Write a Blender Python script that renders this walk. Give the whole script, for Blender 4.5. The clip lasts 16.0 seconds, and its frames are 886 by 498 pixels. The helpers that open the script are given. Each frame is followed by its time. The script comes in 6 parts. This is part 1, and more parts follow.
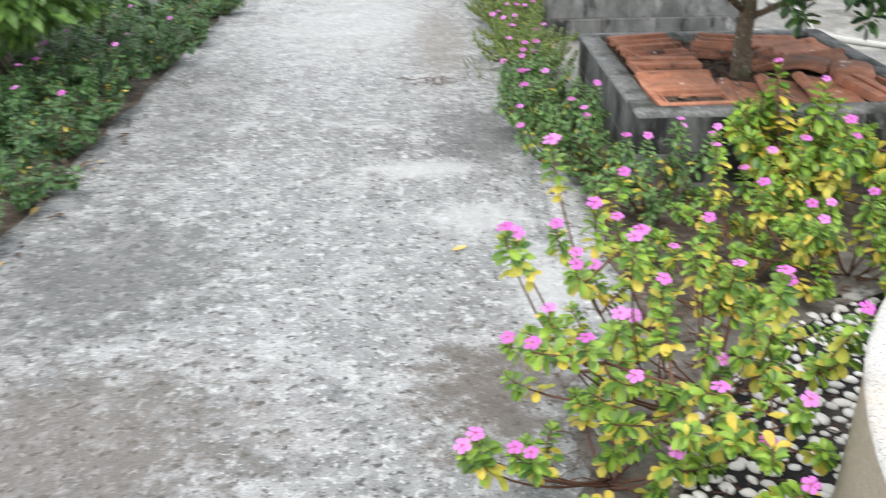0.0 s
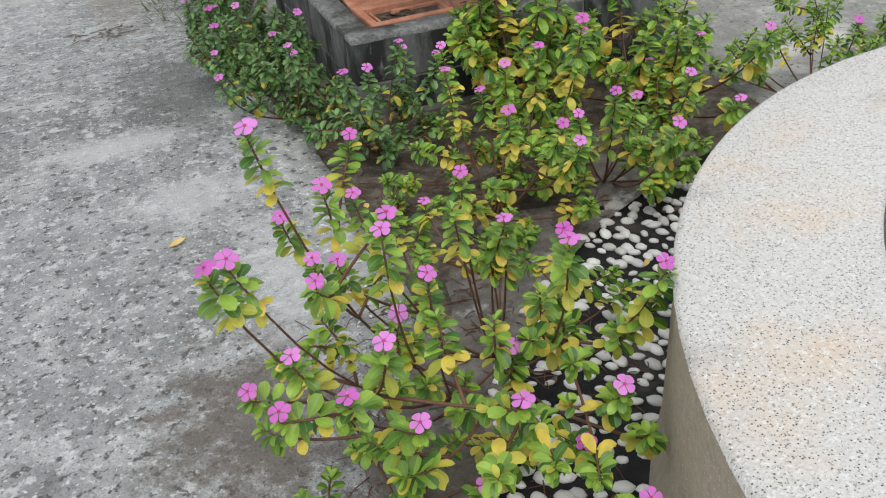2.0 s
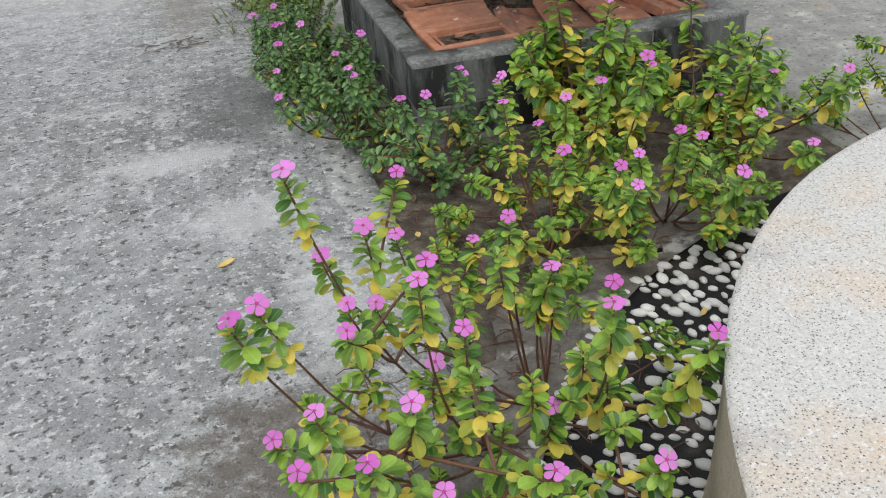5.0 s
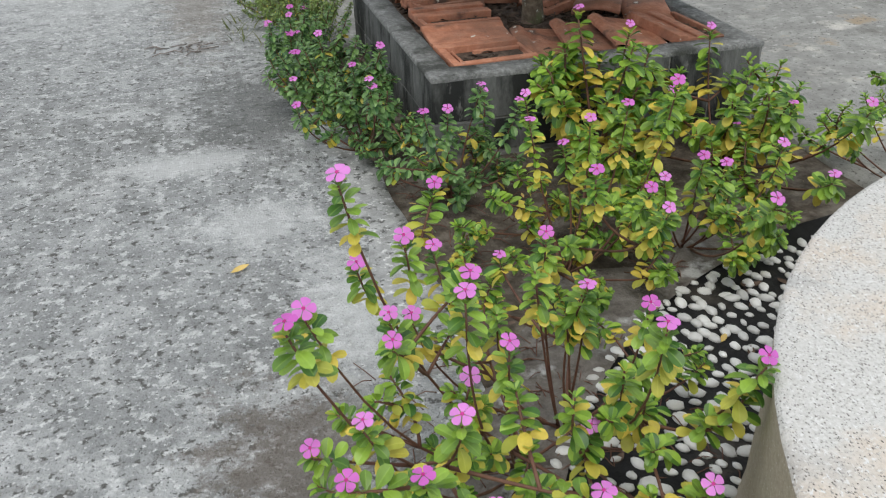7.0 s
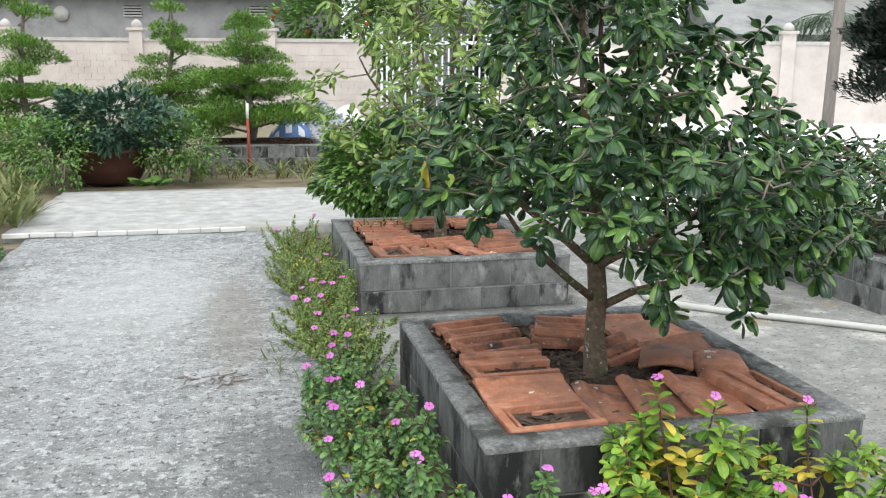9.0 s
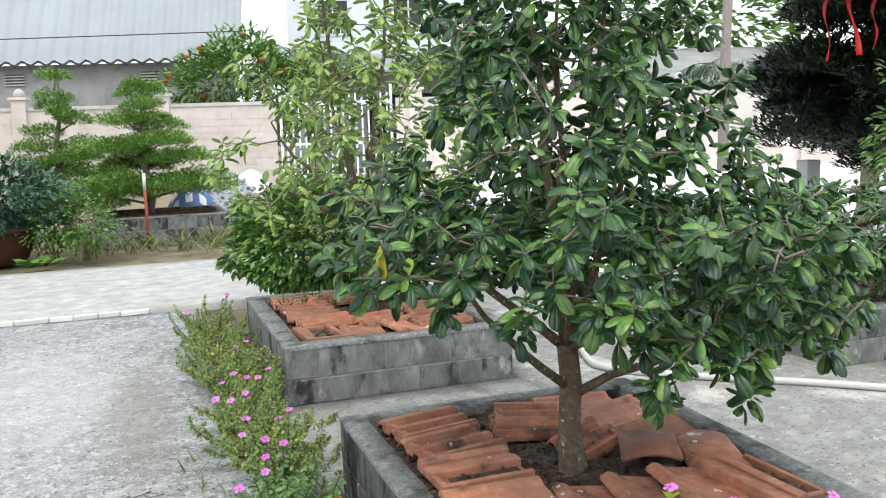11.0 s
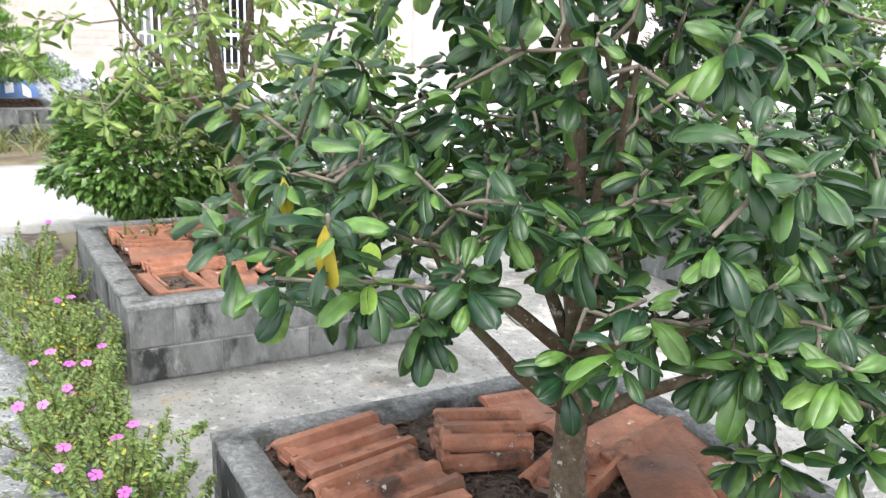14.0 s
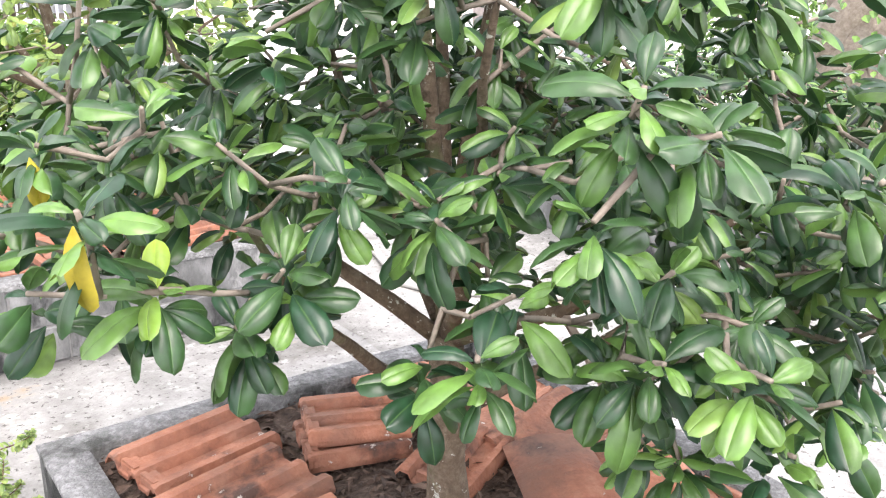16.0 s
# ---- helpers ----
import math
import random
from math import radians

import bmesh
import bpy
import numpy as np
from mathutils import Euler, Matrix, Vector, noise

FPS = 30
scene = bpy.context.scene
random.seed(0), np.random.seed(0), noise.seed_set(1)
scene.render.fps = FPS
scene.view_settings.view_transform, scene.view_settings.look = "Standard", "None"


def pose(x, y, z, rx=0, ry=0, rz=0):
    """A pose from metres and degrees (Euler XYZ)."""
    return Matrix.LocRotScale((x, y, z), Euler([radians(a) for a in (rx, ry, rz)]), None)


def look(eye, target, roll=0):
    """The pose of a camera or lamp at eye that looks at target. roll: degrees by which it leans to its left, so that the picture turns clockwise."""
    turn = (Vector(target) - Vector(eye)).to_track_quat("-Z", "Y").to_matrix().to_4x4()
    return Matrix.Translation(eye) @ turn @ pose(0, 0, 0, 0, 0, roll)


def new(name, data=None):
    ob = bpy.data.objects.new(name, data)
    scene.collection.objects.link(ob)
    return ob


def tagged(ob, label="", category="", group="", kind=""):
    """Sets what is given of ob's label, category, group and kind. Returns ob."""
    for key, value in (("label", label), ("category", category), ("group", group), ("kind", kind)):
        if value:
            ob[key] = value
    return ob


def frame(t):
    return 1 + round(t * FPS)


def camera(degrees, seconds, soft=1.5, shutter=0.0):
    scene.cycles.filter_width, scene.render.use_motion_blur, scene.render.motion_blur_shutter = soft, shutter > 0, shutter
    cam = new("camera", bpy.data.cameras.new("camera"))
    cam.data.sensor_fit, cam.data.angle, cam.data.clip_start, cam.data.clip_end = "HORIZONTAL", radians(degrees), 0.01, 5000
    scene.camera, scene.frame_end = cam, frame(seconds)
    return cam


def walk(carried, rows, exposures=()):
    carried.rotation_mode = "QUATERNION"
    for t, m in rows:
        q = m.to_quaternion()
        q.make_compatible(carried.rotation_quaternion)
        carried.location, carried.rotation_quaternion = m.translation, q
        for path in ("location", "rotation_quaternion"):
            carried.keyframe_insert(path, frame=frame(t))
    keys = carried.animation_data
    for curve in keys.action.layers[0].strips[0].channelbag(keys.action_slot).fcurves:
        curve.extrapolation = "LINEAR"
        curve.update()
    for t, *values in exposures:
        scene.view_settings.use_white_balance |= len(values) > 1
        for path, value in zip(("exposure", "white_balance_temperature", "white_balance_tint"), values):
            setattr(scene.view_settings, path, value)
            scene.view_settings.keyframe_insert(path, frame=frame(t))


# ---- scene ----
cam = camera(53.1, 16.0, soft=1.1, shutter=0.4)
PATH = [
    (0, (-0.909, -3.654, 1.492), (-0.879, -1.858, 0.613), -0.9),
    (0.5, (-0.825, -3.473, 1.485), (-0.572, -1.738, 0.522), -1.6),
    (1, (-0.817, -3.266, 1.462), (-0.363, -1.603, 0.448), -2.2),
    (1.5, (-0.809, -3.182, 1.436), (-0.259, -1.567, 0.393), -2.9),
    (2, (-0.779, -3.175, 1.431), (-0.237, -1.575, 0.361), -4.8),
    (2.5, (-0.759, -3.172, 1.435), (-0.232, -1.575, 0.353), -5.6),
    (3, (-0.725, -3.158, 1.437), (-0.233, -1.55, 0.353), -6.2),
    (3.5, (-0.682, -3.14, 1.446), (-0.244, -1.511, 0.371), -6.8),
    (4, (-0.646, -3.126, 1.446), (-0.257, -1.469, 0.395), -6.5),
    (6.5, (-0.827, -3.082, 1.469), (-0.349, -1.434, 0.442), -1.3),
    (7, (-0.815, -3.063, 1.439), (-0.354, -1.397, 0.433), -1.1),
    (7.5, (-0.878, -2.967, 1.444), (-0.379, -1.268, 0.513), 0.6),
    (8, (-0.821, -2.898, 1.499), (-0.338, -1.078, 0.826), 1.3),
    (8.5, (-0.773, -2.766, 1.534), (-0.322, -0.869, 1.09), 1.4),
    (9, (-0.752, -2.575, 1.526), (-0.304, -0.666, 1.131), 0.4),
    (9.5, (-0.8, -2.506, 1.554), (-0.302, -0.603, 1.192), -1.0),
    (10, (-0.872, -2.361, 1.564), (-0.289, -0.475, 1.245), -1.2),
    (10.2, (-0.853, -2.334, 1.575), (-0.254, -0.45, 1.275), -1.5),
    (12.3, (-0.709, -1.428, 1.513), (0.06, 0.4, 1.254), -0.5),
    (12.5, (-0.681, -1.36, 1.524), (0.102, 0.459, 1.246), -0.3),
    (13, (-0.628, -1.221, 1.527), (0.194, 0.573, 1.202), 0.8),
    (13.5, (-0.595, -1.014, 1.514), (0.28, 0.743, 1.127), 1.3),
    (14, (-0.584, -0.858, 1.502), (0.361, 0.837, 1.018), 1.7),
    (14.5, (-0.502, -0.749, 1.485), (0.499, 0.886, 0.914), 1.8),
    (15, (-0.404, -0.689, 1.476), (0.637, 0.917, 0.893), 1.3),
    (15.5, (-0.362, -0.671, 1.472), (0.734, 0.894, 0.882), 0.9),
    (16, (-0.354, -0.645, 1.48), (0.775, 0.895, 0.887), 0.9),
]
walk(cam, [(t, look(eye, target, roll)) for t, eye, target, roll in PATH],
     exposures=[(0, 0.85, 6700, 11), (1.0, 0.35, 6700, 10), (2.5, 0.18, 6700, 10), (7.0, 0.18, 6650, 9), (8.5, 0.62, 6600, 8), (10.2, 0.75, 6600, 8), (12.5, 1.0, 6600, 9), (14, 1.35, 6650, 12), (16, 1.95, 6800, 20)])

# ---- light ----
world = bpy.data.worlds.new("overcast_sky")
scene.world = world
world.use_nodes = True
wn = world.node_tree.nodes
wl = world.node_tree.links
sky = wn.new("ShaderNodeTexSky")
sky.sky_type = "NISHITA"
sky.sun_disc = False
sky.sun_elevation, sky.sun_rotation = radians(58), radians(200)
veil = wn.new("ShaderNodeMixRGB")
veil.inputs["Fac"].default_value = 0.72
veil.inputs["Color2"].default_value = (9.0, 9.4, 9.9, 1)
wl.new(sky.outputs["Color"], veil.inputs["Color1"])
wl.new(veil.outputs["Color"], wn["Background"].inputs["Color"])
wn["Background"].inputs["Strength"].default_value = 0.112

sun = new("sun", bpy.data.lights.new("sun", "SUN"))
sun.data.energy, sun.data.angle, sun.data.color = 1.35, radians(40), (1.0, 0.97, 0.92)
SUN_EL, SUN_AZ = radians(58), radians(200)
sun.matrix_world = look((0, 0, 20), (0 - math.sin(SUN_AZ) * 10, 0 - math.cos(SUN_AZ) * 10, 20 - math.tan(SUN_EL) * 10))

# ---- materials ----


def material(name, colors, scale=8.0, detail=6.0, rough=0.8, bump=0.3, bump_scale=60.0, patch=None, speck=None, spec=0.5,
             metal=0.0, vary=0.0, stretch=(1, 1, 1), sub=0.0, island=False, tight=0.4, grit=0.65, blobs=()):
    """Noise-mixed colours; patch: (colour, scale, low, high) large stains; speck: (colour, scale, threshold) fine grains."""
    m = bpy.data.materials.new(name)
    m.use_nodes = True
    n, l = m.node_tree.nodes, m.node_tree.links
    b = n["Principled BSDF"]
    b.inputs["Roughness"].default_value = rough
    b.inputs["Metallic"].default_value = metal
    b.inputs["Specular IOR Level"].default_value = spec
    tc = n.new("ShaderNodeTexCoord")
    mp = n.new("ShaderNodeMapping")
    mp.inputs["Scale"].default_value = stretch
    l.new(tc.outputs["Object"], mp.inputs["Vector"])
    if vary and not island:
        shift = n.new("ShaderNodeMath")
        shift.operation = "MULTIPLY"
        shift.inputs[1].default_value = 41.0
        l.new(n.new("ShaderNodeObjectInfo").outputs["Random"], shift.inputs[0])
        l.new(shift.outputs[0], mp.inputs["Location"])
    no = n.new("ShaderNodeTexNoise")
    no.inputs["Scale"].default_value, no.inputs["Detail"].default_value, no.inputs["Roughness"].default_value = scale, detail, grit
    l.new(mp.outputs["Vector"], no.inputs["Vector"])
    ramp = n.new("ShaderNodeValToRGB")
    els = ramp.color_ramp.elements
    while len(els) < len(colors):
        els.new(0.5)
    for i, c in enumerate(colors):
        els[i].position = 0.5 - tight / 2 + tight * i / max(1, len(colors) - 1)
        els[i].color = (*c, 1)
    l.new(no.outputs["Fac"], ramp.inputs["Fac"])
    out = ramp.outputs["Color"]
    for p in ([patch] if isinstance(patch, tuple) else patch or []):
        n2 = n.new("ShaderNodeTexNoise")
        n2.inputs["Scale"].default_value, n2.inputs["Detail"].default_value, n2.inputs["Roughness"].default_value = p[1], 7, 0.62
        l.new(mp.outputs["Vector"], n2.inputs["Vector"])
        r2 = n.new("ShaderNodeMapRange")
        r2.inputs["From Min"].default_value, r2.inputs["From Max"].default_value = p[2], p[3]
        l.new(n2.outputs["Fac"], r2.inputs["Value"])
        mx = n.new("ShaderNodeMixRGB")
        mx.inputs["Color2"].default_value = (*p[0], 1)
        l.new(r2.outputs["Result"], mx.inputs["Fac"])
        l.new(out, mx.inputs["Color1"])
        out = mx.outputs["Color"]
    for bx, by, rx, ry, col, amount in blobs:
        sub_v = n.new("ShaderNodeVectorMath")
        sub_v.operation = "SUBTRACT"
        sub_v.inputs[1].default_value = (bx, by, 0)
        l.new(tc.outputs["Object"], sub_v.inputs[0])
        div_v = n.new("ShaderNodeVectorMath")
        div_v.operation = "DIVIDE"
        div_v.inputs[1].default_value = (rx, ry, 10)
        l.new(sub_v.outputs["Vector"], div_v.inputs[0])
        len_v = n.new("ShaderNodeVectorMath")
        len_v.operation = "LENGTH"
        l.new(div_v.outputs["Vector"], len_v.inputs[0])
        ragged = n.new("ShaderNodeTexNoise")
        ragged.inputs["Scale"].default_value, ragged.inputs["Detail"].default_value, ragged.inputs["Roughness"].default_value = 9, 14, 0.86
        l.new(tc.outputs["Object"], ragged.inputs["Vector"])
        mad = n.new("ShaderNodeMath")
        mad.operation = "MULTIPLY_ADD"
        mad.inputs[1].default_value = 5.0
        l.new(ragged.outputs["Fac"], mad.inputs[0])
        l.new(len_v.outputs["Value"], mad.inputs[2])
        rb = n.new("ShaderNodeMapRange")
        rb.inputs["From Min"].default_value, rb.inputs["From Max"].default_value = 3.45, 2.95
        rb.inputs["To Max"].default_value = amount
        l.new(mad.outputs[0], rb.inputs["Value"])
        mx = n.new("ShaderNodeMixRGB")
        mx.inputs["Color2"].default_value = (*col, 1)
        l.new(rb.outputs["Result"], mx.inputs["Fac"])
        l.new(out, mx.inputs["Color1"])
        out = mx.outputs["Color"]
    if speck:
        v = n.new("ShaderNodeTexVoronoi")
        v.inputs["Scale"].default_value = speck[1]
        l.new(mp.outputs["Vector"], v.inputs["Vector"])
        r3 = n.new("ShaderNodeMapRange")
        r3.inputs["From Min"].default_value, r3.inputs["From Max"].default_value = speck[2], speck[2] * 0.6
        l.new(v.outputs["Distance"], r3.inputs["Value"])
        if len(speck) > 3:
            sep = n.new("ShaderNodeSeparateColor")
            l.new(v.outputs["Color"], sep.inputs["Color"])
            lt = n.new("ShaderNodeMath")
            lt.operation = "LESS_THAN"
            lt.inputs[1].default_value = speck[3]
            l.new(sep.outputs["Red"], lt.inputs[0])
            mu = n.new("ShaderNodeMath")
            mu.operation = "MULTIPLY"
            l.new(lt.outputs[0], mu.inputs[0])
            l.new(r3.outputs["Result"], mu.inputs[1])
            fac = mu.outputs[0]
        else:
            fac = r3.outputs["Result"]
        mx = n.new("ShaderNodeMixRGB")
        mx.inputs["Color2"].default_value = (*speck[0], 1)
        l.new(fac, mx.inputs["Fac"])
        l.new(out, mx.inputs["Color1"])
        out = mx.outputs["Color"]
    if vary:
        hs = n.new("ShaderNodeHueSaturation")
        if island:
            src = n.new("ShaderNodeNewGeometry").outputs["Random Per Island"]
        else:
            src = n.new("ShaderNodeObjectInfo").outputs["Random"]
        r4 = n.new("ShaderNodeMapRange")
        r4.inputs["To Min"].default_value, r4.inputs["To Max"].default_value = 1 - vary, 1 + vary
        l.new(src, r4.inputs["Value"])
        l.new(r4.outputs["Result"], hs.inputs["Value"])
        l.new(out, hs.inputs["Color"])
        out = hs.outputs["Color"]
    l.new(out, b.inputs["Base Color"])
    if bump:
        nb = n.new("ShaderNodeTexNoise")
        nb.inputs["Scale"].default_value, nb.inputs["Detail"].default_value = bump_scale, 5
        l.new(mp.outputs["Vector"], nb.inputs["Vector"])
        bp = n.new("ShaderNodeBump")
        bp.inputs["Strength"].default_value, bp.inputs["Distance"].default_value = bump, 0.01
        l.new(nb.outputs["Fac"], bp.inputs["Height"])
        l.new(bp.outputs["Normal"], b.inputs["Normal"])
    if sub:
        b.inputs["Subsurface Weight"].default_value = 0.0
        tr = n.new("ShaderNodeBsdfTranslucent")
        l.new(out, tr.inputs["Color"])
        ms = n.new("ShaderNodeMixShader")
        ms.inputs["Fac"].default_value = sub
        l.new(b.outputs["BSDF"], ms.inputs[1])
        l.new(tr.outputs["BSDF"], ms.inputs[2])
        l.new(ms.outputs["Shader"], n["Material Output"].inputs["Surface"])
    return m


def foliage(name, dark, light, rough=0.4, vary=0.35, sub=0.22, island=True, spec=0.5, odd=None, mid=0.0):
    """Leaf material: dark to light by leaf, a few odd (yellowing) leaves."""
    m = bpy.data.materials.new(name)
    m.use_nodes = True
    n, l = m.node_tree.nodes, m.node_tree.links
    b = n["Principled BSDF"]
    b.inputs["Roughness"].default_value, b.inputs["Specular IOR Level"].default_value = rough, spec
    src = n.new("ShaderNodeNewGeometry").outputs["Random Per Island"] if island else n.new("ShaderNodeObjectInfo").outputs["Random"]
    ramp = n.new("ShaderNodeValToRGB")
    els = ramp.color_ramp.elements
    els[0].color, els[1].color = (*dark, 1), (*light, 1)
    els[0].position, els[1].position = 0.05, 0.85
    if mid:
        e = els.new(mid)
        e.color = (*[0.72 * a + 0.28 * c for a, c in zip(dark, light)], 1)
    if odd:
        e = els.new(0.985)
        e.color = (*odd, 1)
        e = els.new(0.955)
        e.color = (*light, 1)
    l.new(src, ramp.inputs["Fac"])
    tc = n.new("ShaderNodeTexCoord")
    no = n.new("ShaderNodeTexNoise")
    no.inputs["Scale"].default_value, no.inputs["Detail"].default_value = 35, 4
    l.new(tc.outputs["Object"], no.inputs["Vector"])
    hs = n.new("ShaderNodeHueSaturation")
    mr = n.new("ShaderNodeMapRange")
    mr.inputs["From Min"].default_value, mr.inputs["From Max"].default_value = 0.3, 0.7
    mr.inputs["To Min"].default_value, mr.inputs["To Max"].default_value = 1 - vary, 1 + vary
    l.new(no.outputs["Fac"], mr.inputs["Value"])
    l.new(mr.outputs["Result"], hs.inputs["Value"])
    l.new(ramp.outputs["Color"], hs.inputs["Color"])
    vein = n.new("ShaderNodeAttribute")
    vein.attribute_name = "rib"
    vr = n.new("ShaderNodeMapRange")
    vr.inputs["From Min"].default_value, vr.inputs["From Max"].default_value, vr.inputs["To Max"].default_value = 0.84, 0.97, 0.22
    l.new(vein.outputs["Fac"], vr.inputs["Value"])
    vm = n.new("ShaderNodeMixRGB")
    vm.inputs["Color2"].default_value = (*[min(0.8, 1.5 * x + 0.05) for x in light], 1)
    l.new(vr.outputs["Result"], vm.inputs["Fac"])
    l.new(hs.outputs["Color"], vm.inputs["Color1"])
    l.new(vm.outputs["Color"], b.inputs["Base Color"])
    bp = n.new("ShaderNodeBump")
    bp.inputs["Strength"].default_value, bp.inputs["Distance"].default_value = 0.25, 0.004
    l.new(no.outputs["Fac"], bp.inputs["Height"])
    l.new(bp.outputs["Normal"], b.inputs["Normal"])
    tr = n.new("ShaderNodeBsdfTranslucent")
    l.new(hs.outputs["Color"], tr.inputs["Color"])
    ms = n.new("ShaderNodeMixShader")
    ms.inputs["Fac"].default_value = sub
    l.new(b.outputs["BSDF"], ms.inputs[1])
    l.new(tr.outputs["BSDF"], ms.inputs[2])
    l.new(ms.outputs["Shader"], n["Material Output"].inputs["Surface"])
    return m


LIME, DARK_GREY, RUST = (0.55, 0.56, 0.56), (0.085, 0.088, 0.085), (0.12, 0.098, 0.08)
M_PATH = material("weathered_concrete", [(0.12, 0.125, 0.122), (0.225, 0.234, 0.234), (0.325, 0.335, 0.335), (0.48, 0.49, 0.49)], 7, 15, 0.9, 0.9, 130,
                  patch=[((0.145, 0.148, 0.142), 0.9, 0.50, 0.70), ((0.46, 0.47, 0.47), 1.9, 0.56, 0.70), ((0.38, 0.39, 0.39), 4.5, 0.53, 0.64), ((0.49, 0.50, 0.50), 17.0, 0.55, 0.62), ((0.095, 0.095, 0.09), 29.0, 0.56, 0.62),
                         ((0.56, 0.57, 0.57), 52.0, 0.57, 0.63), ((0.06, 0.06, 0.056), 85.0, 0.59, 0.66)], tight=0.36, grit=0.80,
                  # grey blobs darken areas by the kerb and left; far LIME one lightens
                  blobs=[(-1.95, -1.75, 0.75, 0.50, RUST, 0.62), (-2.1, -0.75, 0.55, 0.7, DARK_GREY, 0.6), (-0.62, 0.75, 0.30, 0.7, DARK_GREY, 0.6), (-0.72, -1.55, 0.30, 0.40, RUST, 0.75),
                         (-0.95, 0.25, 0.36, 0.16, LIME, 0.65), (-0.72, -0.32, 0.30, 0.20, LIME, 0.6), (-0.50, -0.95, 0.16, 0.45, LIME, 0.6), (-1.5, 3.6, 0.9, 1.8, LIME, 0.45),
                         (-2.2, 1.2, 0.35, 1.6, DARK_GREY, 0.35), (-1.9, -3.4, 0.5, 0.35, LIME, 0.6), (-0.8, 2.9, 0.25, 1.5, (0.20, 0.17, 0.14), 0.5)])
M_KERB = material("pale_cement_edge", [(0.18, 0.185, 0.18), (0.32, 0.325, 0.32), (0.50, 0.505, 0.50)], 14, 15, 0.9, 0.4, 130,
                  patch=[((0.14, 0.14, 0.13), 5.0, 0.54, 0.66), ((0.09, 0.09, 0.085), 31.0, 0.56, 0.62), ((0.58, 0.585, 0.58), 44.0, 0.57, 0.63)], grit=0.8)
M_DIRT = material("dusty_dirt", [(0.07, 0.06, 0.05), (0.15, 0.135, 0.12), (0.27, 0.255, 0.235)], 13, 15, 0.95, 0.6, 90,
                  patch=[((0.42, 0.42, 0.41), 6.0, 0.58, 0.66), ((0.05, 0.04, 0.033), 11.0, 0.57, 0.66)], grit=0.8)
M_PALE = material("pale_concrete", [(0.28, 0.28, 0.265), (0.38, 0.38, 0.365), (0.50, 0.50, 0.485)], 6, 14, 0.9, 0.3, 70,
                  patch=[((0.36, 0.34, 0.30), 1.1, 0.58, 0.7)])
M_YARD = material("yard_concrete", [(0.16, 0.16, 0.15), (0.26, 0.26, 0.245), (0.40, 0.40, 0.38)], 6, 14, 0.85, 0.6, 90,
                  patch=[((0.52, 0.50, 0.46), 1.6, 0.56, 0.64), ((0.13, 0.125, 0.11), 1.3, 0.56, 0.66), ((0.30, 0.24, 0.17), 3.0, 0.60, 0.68), ((0.45, 0.45, 0.43), 14.0, 0.58, 0.70),
                         ((0.09, 0.088, 0.08), 40.0, 0.58, 0.64)], grit=0.76)
# pale concrete; its overexposed glare is put into the near-white colour
M_GLAREYARD = material("overexposed_pale_paving", [(0.78, 0.78, 0.77), (0.86, 0.86, 0.85)], 2, 4, 0.8, 0.1, 40)
M_SOIL = material("garden_soil", [(0.035, 0.028, 0.022), (0.10, 0.083, 0.066), (0.21, 0.185, 0.155)], 14, 13, 0.95, 0.9, 60,
                  patch=[((0.24, 0.22, 0.19), 2.2, 0.55, 0.7)], speck=((0.26, 0.2, 0.14), 45, 0.14, 0.3), spec=0.2)
M_EARTH = material("dry_earth", [(0.12, 0.09, 0.06), (0.22, 0.18, 0.12), (0.16, 0.17, 0.08)], 3, 8, 0.95, 0.6, 30)
M_MULCH = material("leaf_mulch", [(0.03, 0.02, 0.015), (0.08, 0.055, 0.04), (0.16, 0.12, 0.09)], 40, 8, 0.95, 1.0, 90)
M_CHIP = material("dry_leaf_chip", [(0.05, 0.03, 0.022), (0.13, 0.09, 0.065)], 30, 3, 0.9, 0.2, 60, vary=0.5, island=True)
M_BLOCK = material("cement_block", [(0.085, 0.088, 0.085), (0.15, 0.155, 0.15), (0.25, 0.255, 0.25)], 10, 13, 0.92, 0.5, 110,
                   patch=[((0.025, 0.027, 0.027), 5.5, 0.53, 0.62), ((0.38, 0.38, 0.37), 7.0, 0.60, 0.72)], vary=0.18, stretch=(1, 1, 0.5))
# black stains, strengthened so the colour also carries the shade of the plants
M_BLOCK_OLD = material("algae_and_shade_block", [(0.06, 0.063, 0.06), (0.12, 0.125, 0.12), (0.21, 0.215, 0.21)], 9, 14, 0.92, 0.5, 110,
                       patch=[((0.018, 0.02, 0.019), 5.0, 0.47, 0.58), ((0.34, 0.34, 0.33), 8.0, 0.62, 0.72)], vary=0.15, stretch=(1, 1, 0.4), grit=0.75)
M_MORTAR = material("mortar", [(0.16, 0.16, 0.155), (0.26, 0.26, 0.25)], 20, 6, 0.95, 0.5, 100)
M_RIM = material("cement_rim", [(0.09, 0.094, 0.09), (0.19, 0.195, 0.19), (0.36, 0.365, 0.36)], 50, 13, 0.9, 0.9, 120,
                 patch=[((0.06, 0.064, 0.058), 5.0, 0.52, 0.62), ((0.36, 0.365, 0.355), 9.0, 0.60, 0.68)], grit=0.75)
M_TILE = material("terracotta", [(0.24, 0.095, 0.055), (0.40, 0.165, 0.095), (0.54, 0.27, 0.175)], 11, 14, 0.82, 0.6, 80,
                  patch=[((0.24, 0.125, 0.085), 3.5, 0.46, 0.66), ((0.10, 0.055, 0.04), 6.5, 0.56, 0.68), ((0.62, 0.57, 0.51), 13.0, 0.65, 0.675)], vary=0.32, grit=0.72)
